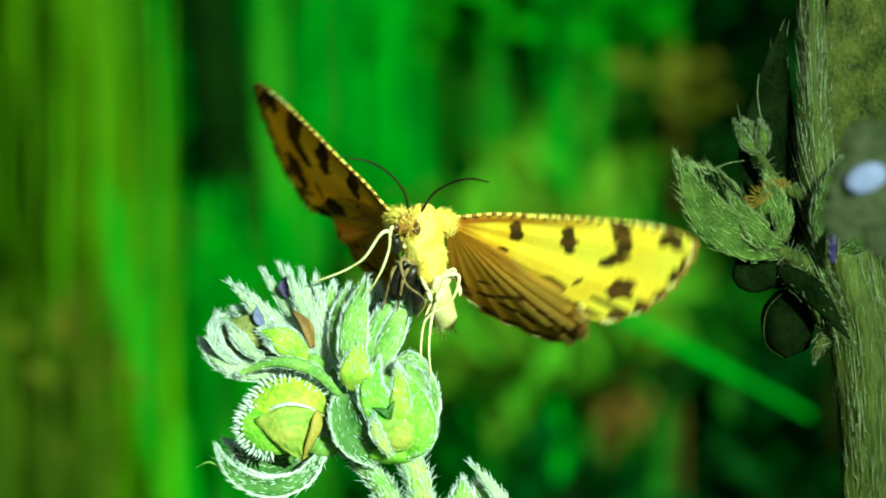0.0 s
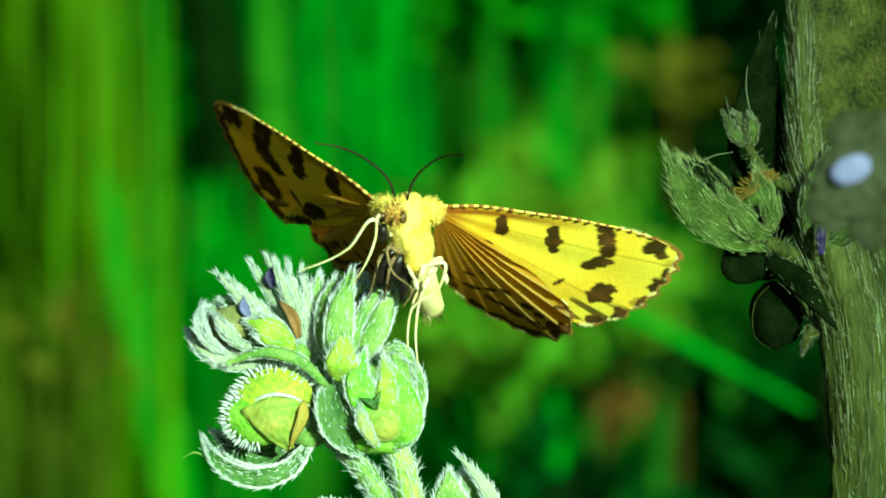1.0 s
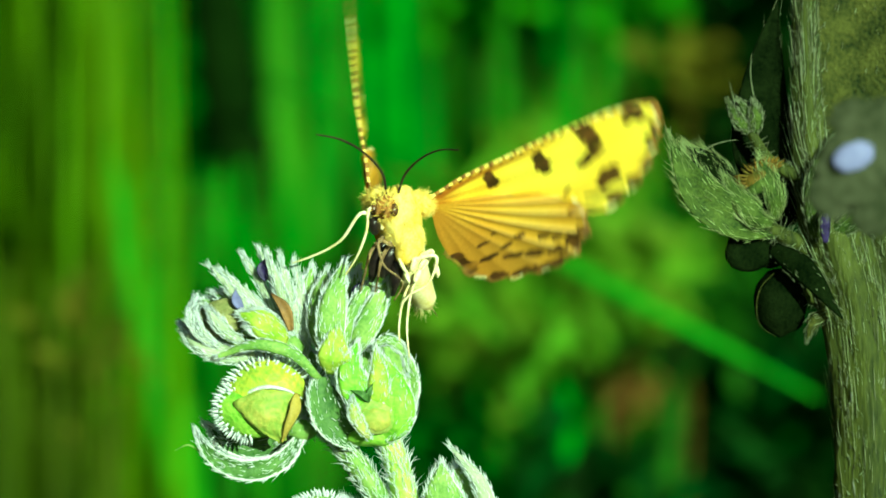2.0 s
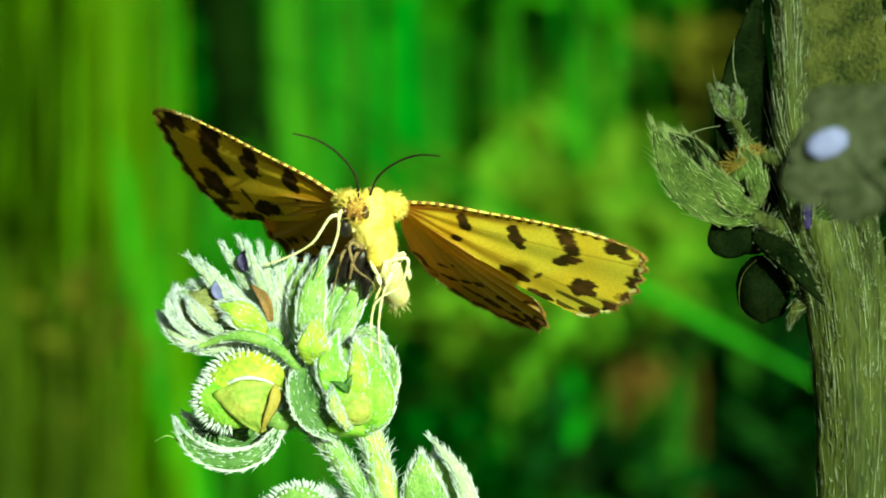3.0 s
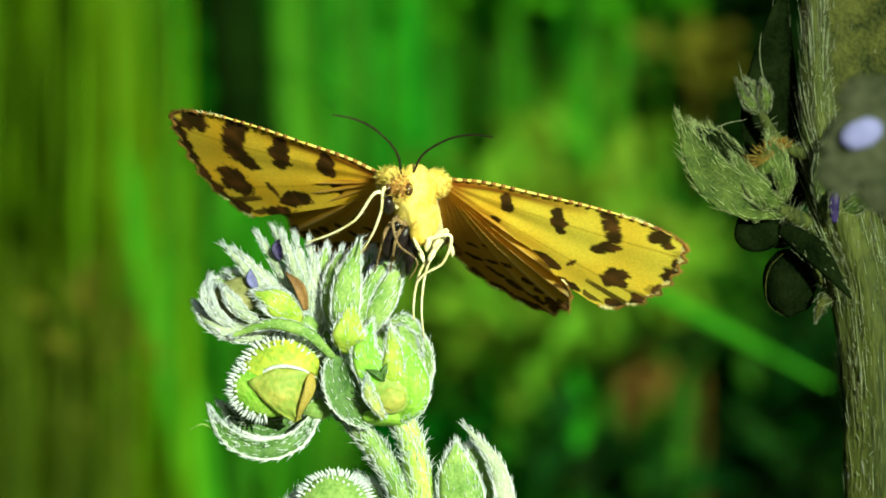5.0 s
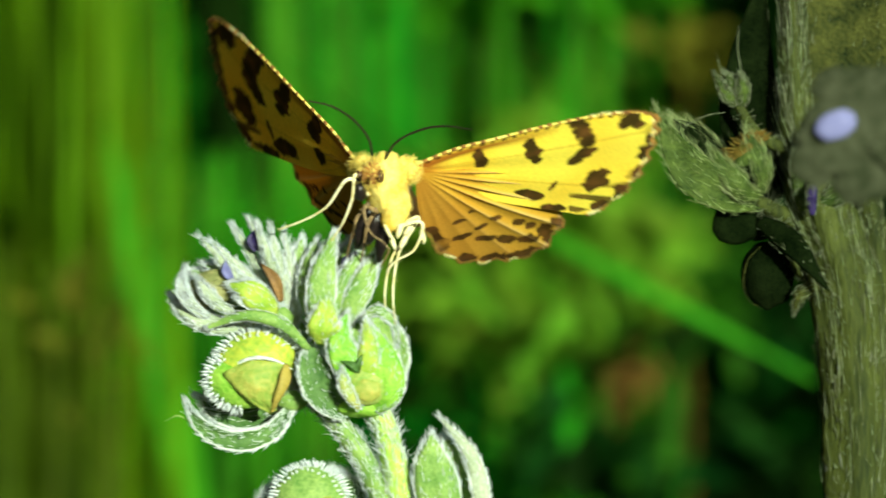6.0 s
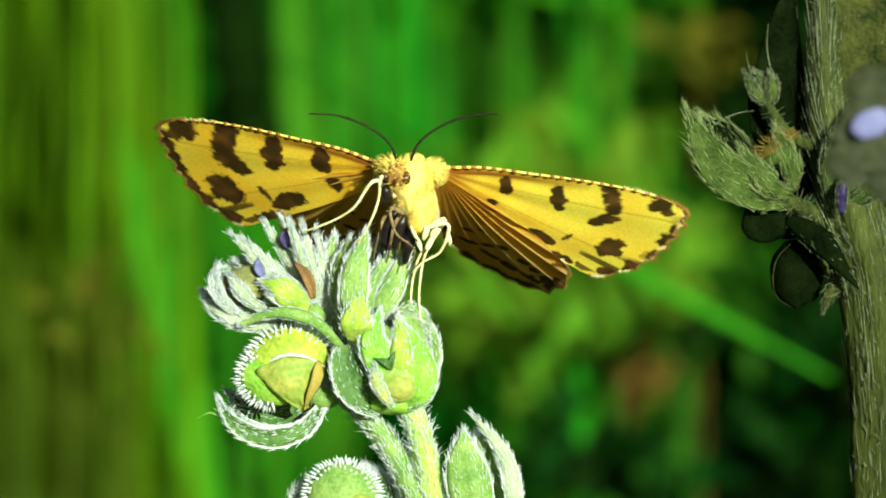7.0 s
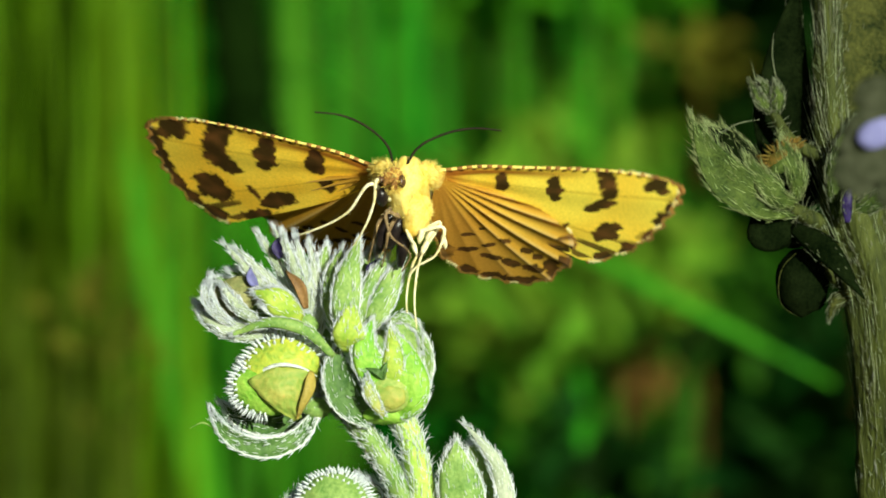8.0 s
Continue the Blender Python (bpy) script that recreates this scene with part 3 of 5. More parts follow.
def sepal(parent, points, width, material, base, rng, cup=-0.3, edge=2.0, face=0.6, length=0.8, name="sepal", label="", thick=0.09, nl=18, nw=8, widest=0.45, hair_material=HAIR, hair_radius=HAIR_R, margin=0.0):
    """A hairy calyx leaf, with its hairs and its felted margin as parts of it."""
    g, h = Geo(), Geo()
    spots = leaf(g, [at(*q) for q in points], width, (0, -1, 0.15), cup, thick, nl, nw, widest, wave=0.12)
    ob = part(name, g, material, parent, label, base=base)
    if edge or face:
        leaf_hairs(h, spots, rng, edge * HAIRY, face * HAIRY, length, hair_radius)
        tagged(part("hairs", h, hair_material, ob, "white bristly hairs", base=base), kind="stuff")
    if margin:
        g = Geo()
        for j in (0, nw):
            tube(g, [q[0] for q in spots[j::nw + 1]], [margin * k / 1000 for k in (0.7, 1.0, 1.0, 0.8, 0.3)], 7, 0, 0.6)
        part("margin", g, FELT, ob, "white felted margin", base=base)
    return ob


def nutlet(parent, centre, wide, high, deep, tilt, material, face_material, base, rng, spines=34, spine=0.5, arc=(-230, 30), face=(0.12, -0.42, 0.9, 0.7), spine_material=HAIR):
    """A flat seed with a comb of hooked spines round its rim; face: place and size of its sunken front."""
    c = at(*centre)
    turn = Matrix.Rotation(radians(tilt), 3, "Y")
    ax, ay, az = turn @ Vector((wide, 0, 0)) / 1000, Vector((0, deep, 0)) / 1000, turn @ Vector((0, 0, high)) / 1000
    g = Geo()
    lump(g, c, ax, ay, az, 36, 20, 0.06)
    ob = part("nutlet", g, material, parent, base=base)
    f = Geo()
    lump(f, c + ax * face[0] - ay * 0.55 + az * face[1], ax * face[2], ay * 0.58, az * face[3], 30, 18, 0.1)
    part("seed_face", f, face_material, ob, "smooth greenish brown seed face", base=base)
    s = Geo()
    for row, off, share in ((0, -0.28, 1.0), (1, 0.0, 1.0), (2, -0.55, 0.55)):
        for i in range(int(spines * share)):
            a = radians(arc[0] + (arc[1] - arc[0]) * (i + 0.5 * (row % 2) + rng.uniform(-0.2, 0.2)) / (spines * share))
            b = off + rng.gauss(0, 0.05)
            q = math.cos(a) * math.cos(b) * ax - math.sin(a) * math.cos(b) * az + math.sin(b) * ay
            way = q.normalized() + Vector((rng.gauss(0, 0.07), -0.25 + rng.gauss(0, 0.1), rng.gauss(0, 0.07)))
            ln = spine * rng.uniform(0.75, 1.15) * (1 if row < 2 else 0.6) / 1000
            hair(s, c + q * 0.98, way, ln, 0.085 / 1000, way.normalized() * 0.02 * ln + Vector((0, 0, -0.1)) * ln)
    tagged(part("spine_comb", s, spine_material, ob, "pale hooked spines", base=base), kind="stuff")
    return ob


def receptacle(parent, centre, wide, high, material, base):
    g = Geo()
    lump(g, at(*centre), Vector((wide, 0, 0)) / 1000, Vector((0, wide * 0.9, 0)) / 1000, Vector((0, 0, high)) / 1000, 22, 12, 0.15)
    return part("receptacle", g, material, parent, base=base)


def stem_part(parent, name, points, radii, material, base, rng, hairs=0, length=0.7, lean=0.3, ridges=0.03, sides=14, steps=10, bumps=0.0, foot=None, hair_points=None, hair_material=HAIR):
    line = smooth_path([at(*q) for q in points] + ([foot] if foot else []), steps)
    g = Geo()
    tube(g, line, [r / 1000 for r in radii], sides, ridges, bumps)
    ob = part(name, g, material, parent, base=base)
    if hairs:
        h = Geo()
        seen = line[: hair_points * steps] if hair_points else line
        share = len(seen) / len(line)
        rr = [r / 1000 for r in radii]
        rr = rr[: max(2, round(len(rr) * share))]
        tube_hairs(h, seen, rr, rng, hairs, length, HAIR_R, lean)
        tagged(part("hairs", h, hair_material, ob, "white bristly hairs", base=base), kind="stuff")
    return ob


def build_fruiting_stem():
    rng = random.Random(21)
    b = STEM_FOOT
    t = thing("fruiting_stem", b, "hairy green fruiting stem with spiny seeds and white-haired sepals", "wild plant")
    stem_part(t, "stem", [(702, 690, 0.3), (728, 730, 0.1), (748, 790, 0), (764, 870, 0), (790, 1000, 0), (830, 1500, 0)], [0.55, 0.58, 0.6, 0.66, 0.75, 0.9, 2.2], STEM, b, rng, 1100, 0.6, -1.4, foot=Vector((0.004, 0.002, -0.005)), hair_points=4)
    stem_part(t, "branch", [(598, 690, 0.8), (632, 722, 0.5), (668, 762, 0.3), (706, 820, 0.2), (740, 890, 0.1), (780, 985, 0)], [0.42, 0.45, 0.5, 0.55, 0.6, 0.5], SEPAL, b, rng, 800, 0.6, -1.4)
    stem_part(t, "pedicel", [(612, 705, 0.7), (590, 640, 1.2), (560, 580, 1.2), (535, 555, 1.0)], [0.4, 0.36, 0.32, 0.3], STEM, b, rng, 350, 0.5)
    stem_part(t, "pedicel", [(606, 700, 0.7), (570, 700, 0.3), (535, 690, -0.2)], [0.4, 0.36, 0.3], STEM, b, rng, 220, 0.5)
    stem_part(t, "pedicel", [(690, 700, 0.3), (660, 640, 0.3), (636, 575, -0.2)], [0.42, 0.38, 0.32], STEM, b, rng, 160, 0.5)
    stem_part(t, "pedicel", [(880, 1000, 0.2), (800, 1010, 0.1), (785, 1040, 0)], [0.4, 0.45, 0.5], STEM, b, rng, 40)
    stem_part(t, "pedicel", [(620, 930, 0.2), (700, 960, 0.1), (775, 985, 0)], [0.4, 0.45, 0.5], STEM, b, rng, 60)
    # upper calyx that leans outward round a tan seed
    nutlet(t, (430, 508, -0.35), 1.25, 0.9, 0.6, -25, TAN_SEED, TAN_SEED, b, rng, 5, 0.15, (-260, -60), (0.15, -0.1, 0.7, 0.6))
    sepal(t, [(470, 548, -0.9), (442, 528, -1.5), (424, 508, -1.5), (408, 486, -1.1)], 0.55, PALE_SEPAL, b, rng, -0.3, 2.0, 0.8, 0.4)
    for pts, w, mat, cup in (
            ([(500, 574, -0.2), (428, 566, -0.9), (384, 540, -1.0), (364, 520, -0.7)], 0.9, PALE_SEPAL, -0.4),
            ([(426, 556, -0.9), (394, 528, -1.5), (384, 502, -1.6), (386, 474, -1.2)], 0.5, PALE_SEPAL, 0.3),
            ([(548, 556, 0.4), (480, 540, 0.4), (430, 500, 0.5), (394, 474, 0.7)], 2.3, SEPAL, -0.3),
            ([(552, 552, 0.5), (500, 505, 0.2), (455, 478, 0.2), (420, 462, 0.4)], 1.3, SEPAL, -0.3),
            ([(548, 548, -0.6), (520, 524, -1.4), (496, 508, -1.6), (466, 498, -1.3)], 1.3, LIME, -0.35)):
        sepal(t, pts, w, mat, b, rng, cup, 2.2, 0.25 if mat is LIME else 1.0, 0.5)
    sepal(t, [(604, 612, -0.9), (556, 566, -1.6), (498, 552, -1.8), (430, 573, -1.3)], 0.42, SEPAL, b, rng, -0.5, 3.0, 0.6, 0.4, label="narrow grey-green drooping sepal", thick=0.25)
    # tuft of narrow sepals over it
    for tip, mid, w in (((413, 417, -0.2), (478, 486, -0.8), 0.75), ((432, 424, 0.6), (490, 480, 0.2), 0.7), ((470, 398, 0.6), (515, 470, 0.2), 0.8), ((498, 388, 0.9), (532, 460, 0.3), 0.8),
                        ((514, 396, -0.5), (540, 468, -0.7), 0.7), ((536, 402, 0.2), (552, 470, -0.2), 0.8), ((560, 412, 0.4), (572, 480, 0.2), 0.8), ((578, 436, 0.8), (584, 500, 0.5), 0.8)):
        sepal(t, [(576, 580, 0.8), ((576 + mid[0]) / 2, 532, 0.3), mid, tip], w * 0.85, PALE_SEPAL, b, rng, -0.35, 1.6, 0.7, 0.55, hair_radius=0.021, margin=0.035)
    sepal(t, [(556, 528, -0.8), (544, 488, -1.0), (520, 462, -0.8)], 0.5, DRY, b, rng, 0.4, 0, 0, name="dried_petal", label="brown dried petal")
    sepal(t, [(510, 440, -0.1), (503, 420, 0.0), (508, 402, 0.2)], 0.5, PETAL, b, rng, 0.3, 0, 0, name="petal", label="small violet petal")
    # petal added for the violet shade between the tuft's sepals
    sepal(t, [(470, 492, -1.0), (460, 474, -1.1), (458, 456, -0.8)], 0.45, PALE_PETAL, b, rng, 0.3, 0, 0, name="petal", label="small lavender petal added for violet shade in the tuft")
    # middle calyx that points up
    for pts, w, mat, cup in (
            ([(632, 592, -0.9), (626, 530, -1.7), (634, 462, -1.6), (650, 408, -1.0)], 1.3, SEPAL, -0.25),
            ([(640, 588, -0.4), (684, 530, -1.2), (708, 478, -1.0), (724, 442, -0.6)], 1.1, SEPAL, -0.25),
            ([(636, 588, -0.5), (660, 525, -1.0), (682, 470, -0.8), (698, 438, -0.4)], 1.0, SEPAL, -0.25),
            ([(622, 582, 0.0), (604, 520, -0.6), (608, 462, -0.5), (618, 424, 0)], 1.0, SEPAL, -0.25),
            ([(618, 580, 0.5), (592, 515, 0.3), (585, 455, 0.4), (590, 418, 0.6)], 0.9, SEPAL, -0.25),
            ([(640, 575, 0.8), (652, 510, 1.0), (664, 450, 1.0), (672, 424, 1.0)], 1.1, SEPAL, 0.2)):
        sepal(t, pts, w, mat, b, rng, cup, 1.8, 0.45, 0.5, margin=0.05)
    sepal(t, [(632, 604, -1.4), (632, 572, -2.1), (634, 545, -1.9), (636, 505, -1.5)], 1.5, LIME, b, rng, -0.15, 0.8, 0.4, 0.4, label="pale yellow-green calyx base", widest=0.3)
    sepal(t, [(664, 478, 0.0), (674, 458, 0.0), (688, 440, 0.1)], 0.6, PETAL, b, rng, 0.3, 0, 0, name="petal", label="small violet petal")
    # calyx with a round green seed
    for pts, w, mat, cup in (
            ([(712, 716, -1.0), (738, 684, -1.7), (738, 632, -1.8), (712, 568, -1.4)], 1.8, BRIGHT_SEPAL, -0.3),
            ([(692, 712, -0.9), (676, 645, -1.9), (660, 595, -1.9), (672, 550, -1.5)], 1.4, BRIGHT_SEPAL, -0.25),
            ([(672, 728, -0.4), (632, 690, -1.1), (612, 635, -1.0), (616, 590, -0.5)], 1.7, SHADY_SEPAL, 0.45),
            ([(730, 705, 0.9), (750, 640, 1.2), (735, 580, 1.3), (702, 552, 1.2)], 1.7, SEPAL, 0.3),
            ([(690, 715, 0.8), (690, 640, 1.4), (690, 590, 1.4), (690, 560, 1.4)], 2.4, SEPAL, 0.2)):
        sepal(t, pts, w, mat, b, rng, cup, 2.0, 0.4 if mat is SHADY_SEPAL else 0.3, 0.4, margin=0.045)
    nutlet(t, (700, 676, -1.5), 1.15, 0.9, 0.55, 12, PALE_SEED, NUTLET_FACE, b, rng, 6, 0.12, (-200, 20), (0.1, -0.1, 0.7, 0.7))
    sepal(t, [(694, 716, -1.8), (676, 688, -2.3), (666, 664, -2.3), (664, 644, -2.0)], 0.5, PALE_SEED, b, rng, -0.3, 1.5, 0.8, 0.25, name="seed_leaf", label="pale seed scale with white down")
    sepal(t, [(702, 694, -1.2), (708, 642, -1.9), (710, 602, -1.9), (704, 560, -1.5)], 1.0, LIME, b, rng, -0.3, 1.6, 0.3, 0.35)
    # two dark slivers added where the calyx has shaded holes
    sepal(t, [(694, 652, -1.9), (684, 640, -2.2), (662, 632, -2.0)], 0.32, SHADY_SEPAL, b, rng, 0.3, 0, 0, label="dark green sliver for a shaded hole in the calyx")
    sepal(t, [(690, 652, -1.9), (694, 636, -2.2), (700, 620, -2.1)], 0.25, SHADY_SEPAL, b, rng, 0.3, 0, 0, label="dark green sliver for a shaded hole in the calyx")
    sepal(t, [(694, 562, -0.9), (728, 544, -1.4), (750, 560, -1.4), (760, 602, -1.1)], 0.42, SEPAL, b, rng, -0.3, 2.0, 0.8, 0.35)
    receptacle(t, (695, 716, -0.1), 1.35, 0.5, BRIGHT_SEPAL, b)
    receptacle(t, (634, 580, -0.2), 0.75, 0.6, BRIGHT_SEPAL, b)
    receptacle(t, (552, 558, 0.6), 0.7, 0.6, SEPAL, b)
    receptacle(t, (572, 705, 0.2), 0.8, 0.5, SEPAL, b)
    receptacle(t, (880, 985, 0.1), 1.0, 0.6, SEPAL, b)
    # spiny seed in its open calyx
    nutlet(t, (510, 638, -0.4), 1.95, 1.55, 1.0, -15, NUTLET, NUTLET, b, rng, 28, 0.5, (-195, -5), (0.1, -0.2, 0.6, 0.5))
    nutlet(t, (482, 672, -0.6), 1.6, 1.2, 0.85, 20, BRIGHT_SEPAL, BRIGHT_SEPAL, b, rng, 22, 0.48, (-290, -120), (0.1, 0.0, 0.6, 0.5))
    g = Geo()
    leaf(g, [at(*q) for q in ((512, 634, -1.3), (516, 652, -1.6), (526, 686, -1.55), (540, 722, -0.9))], 3.0, (0.1, -1, 0.2), cup=-0.3, thick=0.35, nl=24, nw=14, widest=0.16, wave=0.16, tip=0.1)
    seed = part("seed_face", g, NUTLET_FACE, t, "smooth green and tan seed face", base=b)
    g = Geo()
    tube(g, smooth_path([at(468, 654, -0.9), at(482, 637, -1.3), at(514, 627, -1.6), at(548, 632, -1.5), at(576, 648, -1.0)], 8), [0.03 / 1000, 0.07 / 1000, 0.09 / 1000, 0.06 / 1000, 0.03 / 1000], 8, 0, 0.5)
    part("seed_rim", g, FELT, seed, "pale rim", base=b)
    g = Geo()
    leaf(g, [at(*q) for q in ((566, 640, -1.2), (564, 664, -1.6), (552, 694, -1.7), (540, 720, -1.2))], 0.5, (0.6, -1, 0.1), cup=-0.3, thick=0.2, widest=0.3, wave=0.15)
    part("seed_flank", g, RIPE, seed, "orange brown ripening flank", base=b)
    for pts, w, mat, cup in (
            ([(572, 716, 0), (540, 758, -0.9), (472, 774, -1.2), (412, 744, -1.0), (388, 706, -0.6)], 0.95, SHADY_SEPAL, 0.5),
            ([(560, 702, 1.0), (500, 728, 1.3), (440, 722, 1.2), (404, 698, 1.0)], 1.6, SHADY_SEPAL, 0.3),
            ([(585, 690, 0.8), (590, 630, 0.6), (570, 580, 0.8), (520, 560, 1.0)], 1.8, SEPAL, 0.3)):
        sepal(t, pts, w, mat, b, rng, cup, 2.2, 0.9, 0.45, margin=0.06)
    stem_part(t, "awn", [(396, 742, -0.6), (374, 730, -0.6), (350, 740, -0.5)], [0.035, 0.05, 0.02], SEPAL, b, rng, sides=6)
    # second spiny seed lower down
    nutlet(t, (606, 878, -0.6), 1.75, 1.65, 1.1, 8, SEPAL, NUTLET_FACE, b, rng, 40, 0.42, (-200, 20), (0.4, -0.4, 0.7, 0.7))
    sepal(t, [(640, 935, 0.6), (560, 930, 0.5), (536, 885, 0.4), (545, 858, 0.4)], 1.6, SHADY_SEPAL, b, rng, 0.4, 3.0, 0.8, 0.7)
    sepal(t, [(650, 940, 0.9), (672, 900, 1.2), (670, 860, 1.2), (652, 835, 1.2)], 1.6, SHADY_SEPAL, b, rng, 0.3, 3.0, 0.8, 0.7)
    # closed bud at the side
    for pts, w, mat, cup in (
            ([(862, 985, -0.4), (836, 880, -1.1), (822, 810, -1.1), (820, 762, -0.8)], 2.1, SEPAL, -0.25),
            ([(900, 985, -0.2), (910, 880, -0.6), (890, 800, -0.6), (838, 735, -0.3)], 0.8, PALE_SEPAL, -0.3),
            ([(880, 985, 0.6), (880, 880, 0.6), (866, 810, 0.5), (845, 770, 0.4)], 2.2, SEPAL, 0.2)):
        sepal(t, pts, w, mat, b, rng, cup, 1.8, 0.5, 0.45, margin=0.06)
    return t


def build_stalk():
    rng = random.Random(33)
    b = STALK_FOOT
    t = thing("hairy_stalk", b, "thick grey-green hairy stalk with old calyces and spiny seeds", "wild plant")
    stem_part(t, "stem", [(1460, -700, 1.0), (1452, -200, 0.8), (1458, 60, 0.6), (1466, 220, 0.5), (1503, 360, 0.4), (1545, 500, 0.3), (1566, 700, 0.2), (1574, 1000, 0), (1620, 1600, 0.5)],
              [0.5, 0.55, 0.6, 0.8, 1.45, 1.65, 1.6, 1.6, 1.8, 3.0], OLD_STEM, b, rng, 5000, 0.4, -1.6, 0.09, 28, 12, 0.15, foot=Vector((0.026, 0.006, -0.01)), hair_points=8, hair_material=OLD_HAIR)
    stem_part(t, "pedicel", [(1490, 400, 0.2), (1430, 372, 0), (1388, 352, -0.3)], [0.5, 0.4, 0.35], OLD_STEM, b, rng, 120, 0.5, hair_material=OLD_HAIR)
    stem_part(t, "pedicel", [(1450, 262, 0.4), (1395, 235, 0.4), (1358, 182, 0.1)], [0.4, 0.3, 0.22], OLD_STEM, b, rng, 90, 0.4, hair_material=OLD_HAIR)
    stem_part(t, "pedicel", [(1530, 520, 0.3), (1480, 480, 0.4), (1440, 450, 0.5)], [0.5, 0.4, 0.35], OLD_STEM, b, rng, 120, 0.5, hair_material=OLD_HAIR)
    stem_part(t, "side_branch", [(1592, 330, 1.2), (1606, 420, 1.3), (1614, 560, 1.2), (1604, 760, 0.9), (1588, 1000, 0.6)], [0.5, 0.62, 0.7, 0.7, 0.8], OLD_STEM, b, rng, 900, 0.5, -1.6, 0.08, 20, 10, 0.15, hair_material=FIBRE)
    # long fibres that lie along the stalk
    h = Geo()
    spine_line = smooth_path([at(*q) for q in ((1452, -200, 0.8), (1458, 60, 0.6), (1466, 220, 0.5), (1503, 360, 0.4), (1545, 500, 0.3), (1566, 700, 0.2), (1574, 1000, 0))], 14)
    for _ in range(1250):
        x = rng.uniform(0, len(spine_line) - 2)
        p, q = spine_line[int(x)], spine_line[int(x) + 1]
        d, s, w = frame_of(p - q)
        a = rng.uniform(0, 6.283)
        r = (0.6 + 1.05 * max(0, min(1, (x - 22) / 30))) / 1000
        o = math.cos(a) * s + math.sin(a) * w
        hair(h, p + o * r, d + o * rng.uniform(0.0, 0.12) + s * rng.gauss(0, 0.1), rng.uniform(0.6, 2.6) / 1000, rng.uniform(0.007, 0.02) / 1000, (o * rng.uniform(0, 0.1) + s * rng.gauss(0, 0.12)) / 1000)
    tagged(part("fibre", h, FIBRE, t, "pale fibres along the stalk", base=b), kind="stuff")
    # leaves behind the upper stalk; the near-black one fills a shaded gap
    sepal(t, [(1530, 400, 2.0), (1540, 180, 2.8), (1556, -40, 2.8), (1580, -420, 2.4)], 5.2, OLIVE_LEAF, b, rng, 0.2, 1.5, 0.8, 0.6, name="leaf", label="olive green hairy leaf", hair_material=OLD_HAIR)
    sepal(t, [(1425, 350, 1.4), (1388, 230, 1.6), (1385, 110, 1.6), (1410, -60, 1.5)], 3.0, SHADE_LEAF, b, rng, 0.2, 0.12, 0.01, 1.3, name="leaf", label="leaf coloured near black for the shaded gap by the stem", hair_material=OLD_HAIR)
    # bud with the pale petal: placed to fit the camera's view, near enough to blur
    near = 0.135
    k = near / 0.171 / 1000
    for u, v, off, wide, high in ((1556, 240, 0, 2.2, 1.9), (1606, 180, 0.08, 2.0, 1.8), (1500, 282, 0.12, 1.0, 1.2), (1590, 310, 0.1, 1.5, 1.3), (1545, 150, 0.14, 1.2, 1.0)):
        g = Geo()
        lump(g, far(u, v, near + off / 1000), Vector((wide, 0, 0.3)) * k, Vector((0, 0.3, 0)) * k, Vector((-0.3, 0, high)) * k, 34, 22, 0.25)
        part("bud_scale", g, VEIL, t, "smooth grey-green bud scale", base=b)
    # its pedicel runs out of view, to keep its shadow off the moth
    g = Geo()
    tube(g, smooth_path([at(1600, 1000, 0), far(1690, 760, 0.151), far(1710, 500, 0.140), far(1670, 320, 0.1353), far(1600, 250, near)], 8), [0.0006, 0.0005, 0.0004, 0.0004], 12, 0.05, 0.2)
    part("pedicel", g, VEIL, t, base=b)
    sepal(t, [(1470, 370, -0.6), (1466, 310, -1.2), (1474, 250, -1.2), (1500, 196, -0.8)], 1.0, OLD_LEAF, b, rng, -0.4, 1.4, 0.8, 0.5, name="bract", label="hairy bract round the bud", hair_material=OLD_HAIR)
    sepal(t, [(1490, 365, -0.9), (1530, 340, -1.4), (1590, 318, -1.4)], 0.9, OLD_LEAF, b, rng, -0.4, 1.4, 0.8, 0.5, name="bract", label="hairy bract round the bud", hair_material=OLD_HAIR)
    g = Geo()
    lump(g, far(1542, 218, near - 0.0006), Vector((0.95, 0, 0.38)) * k, Vector((0, 0.25, 0)) * k, Vector((-0.22, 0, 0.62)) * k, 24, 14, 0.1)
    part("petal", g, PALE_PETAL, t, "pale lavender petal", base=b)
    sepal(t, [(1484, 378, -1.6), (1482, 342, -1.9), (1490, 304, -1.9)], 0.45, PETAL, b, rng, -0.3, 0.6, 0.1, 0.3, name="petal", label="dark violet petal", hair_material=OLD_HAIR)
    # open calyx with a rusty spiny seed
    for pts, w, mat, cup in (
            ([(1396, 352, -0.3), (1335, 342, -1.3), (1270, 300, -1.5), (1240, 255, -1.2), (1213, 194, -0.8)], 1.95, OLD_LEAF, 0.3),
            ([(1396, 345, -0.4), (1362, 330, -1.6), (1332, 300, -1.6), (1308, 262, -1.2)], 1.2, OLD_LEAF, -0.4),
            ([(1395, 335, 0.8), (1335, 300, 1.1), (1275, 235, 1.1), (1245, 205, 0.8)], 1.8, SHADE_LEAF, 0.3),
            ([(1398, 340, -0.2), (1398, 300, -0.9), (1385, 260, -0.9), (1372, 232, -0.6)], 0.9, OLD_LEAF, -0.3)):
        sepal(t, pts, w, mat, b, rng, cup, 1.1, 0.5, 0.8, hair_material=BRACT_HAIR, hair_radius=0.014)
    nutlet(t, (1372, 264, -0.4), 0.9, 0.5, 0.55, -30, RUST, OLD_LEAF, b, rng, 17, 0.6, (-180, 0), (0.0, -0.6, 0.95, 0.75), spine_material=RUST)
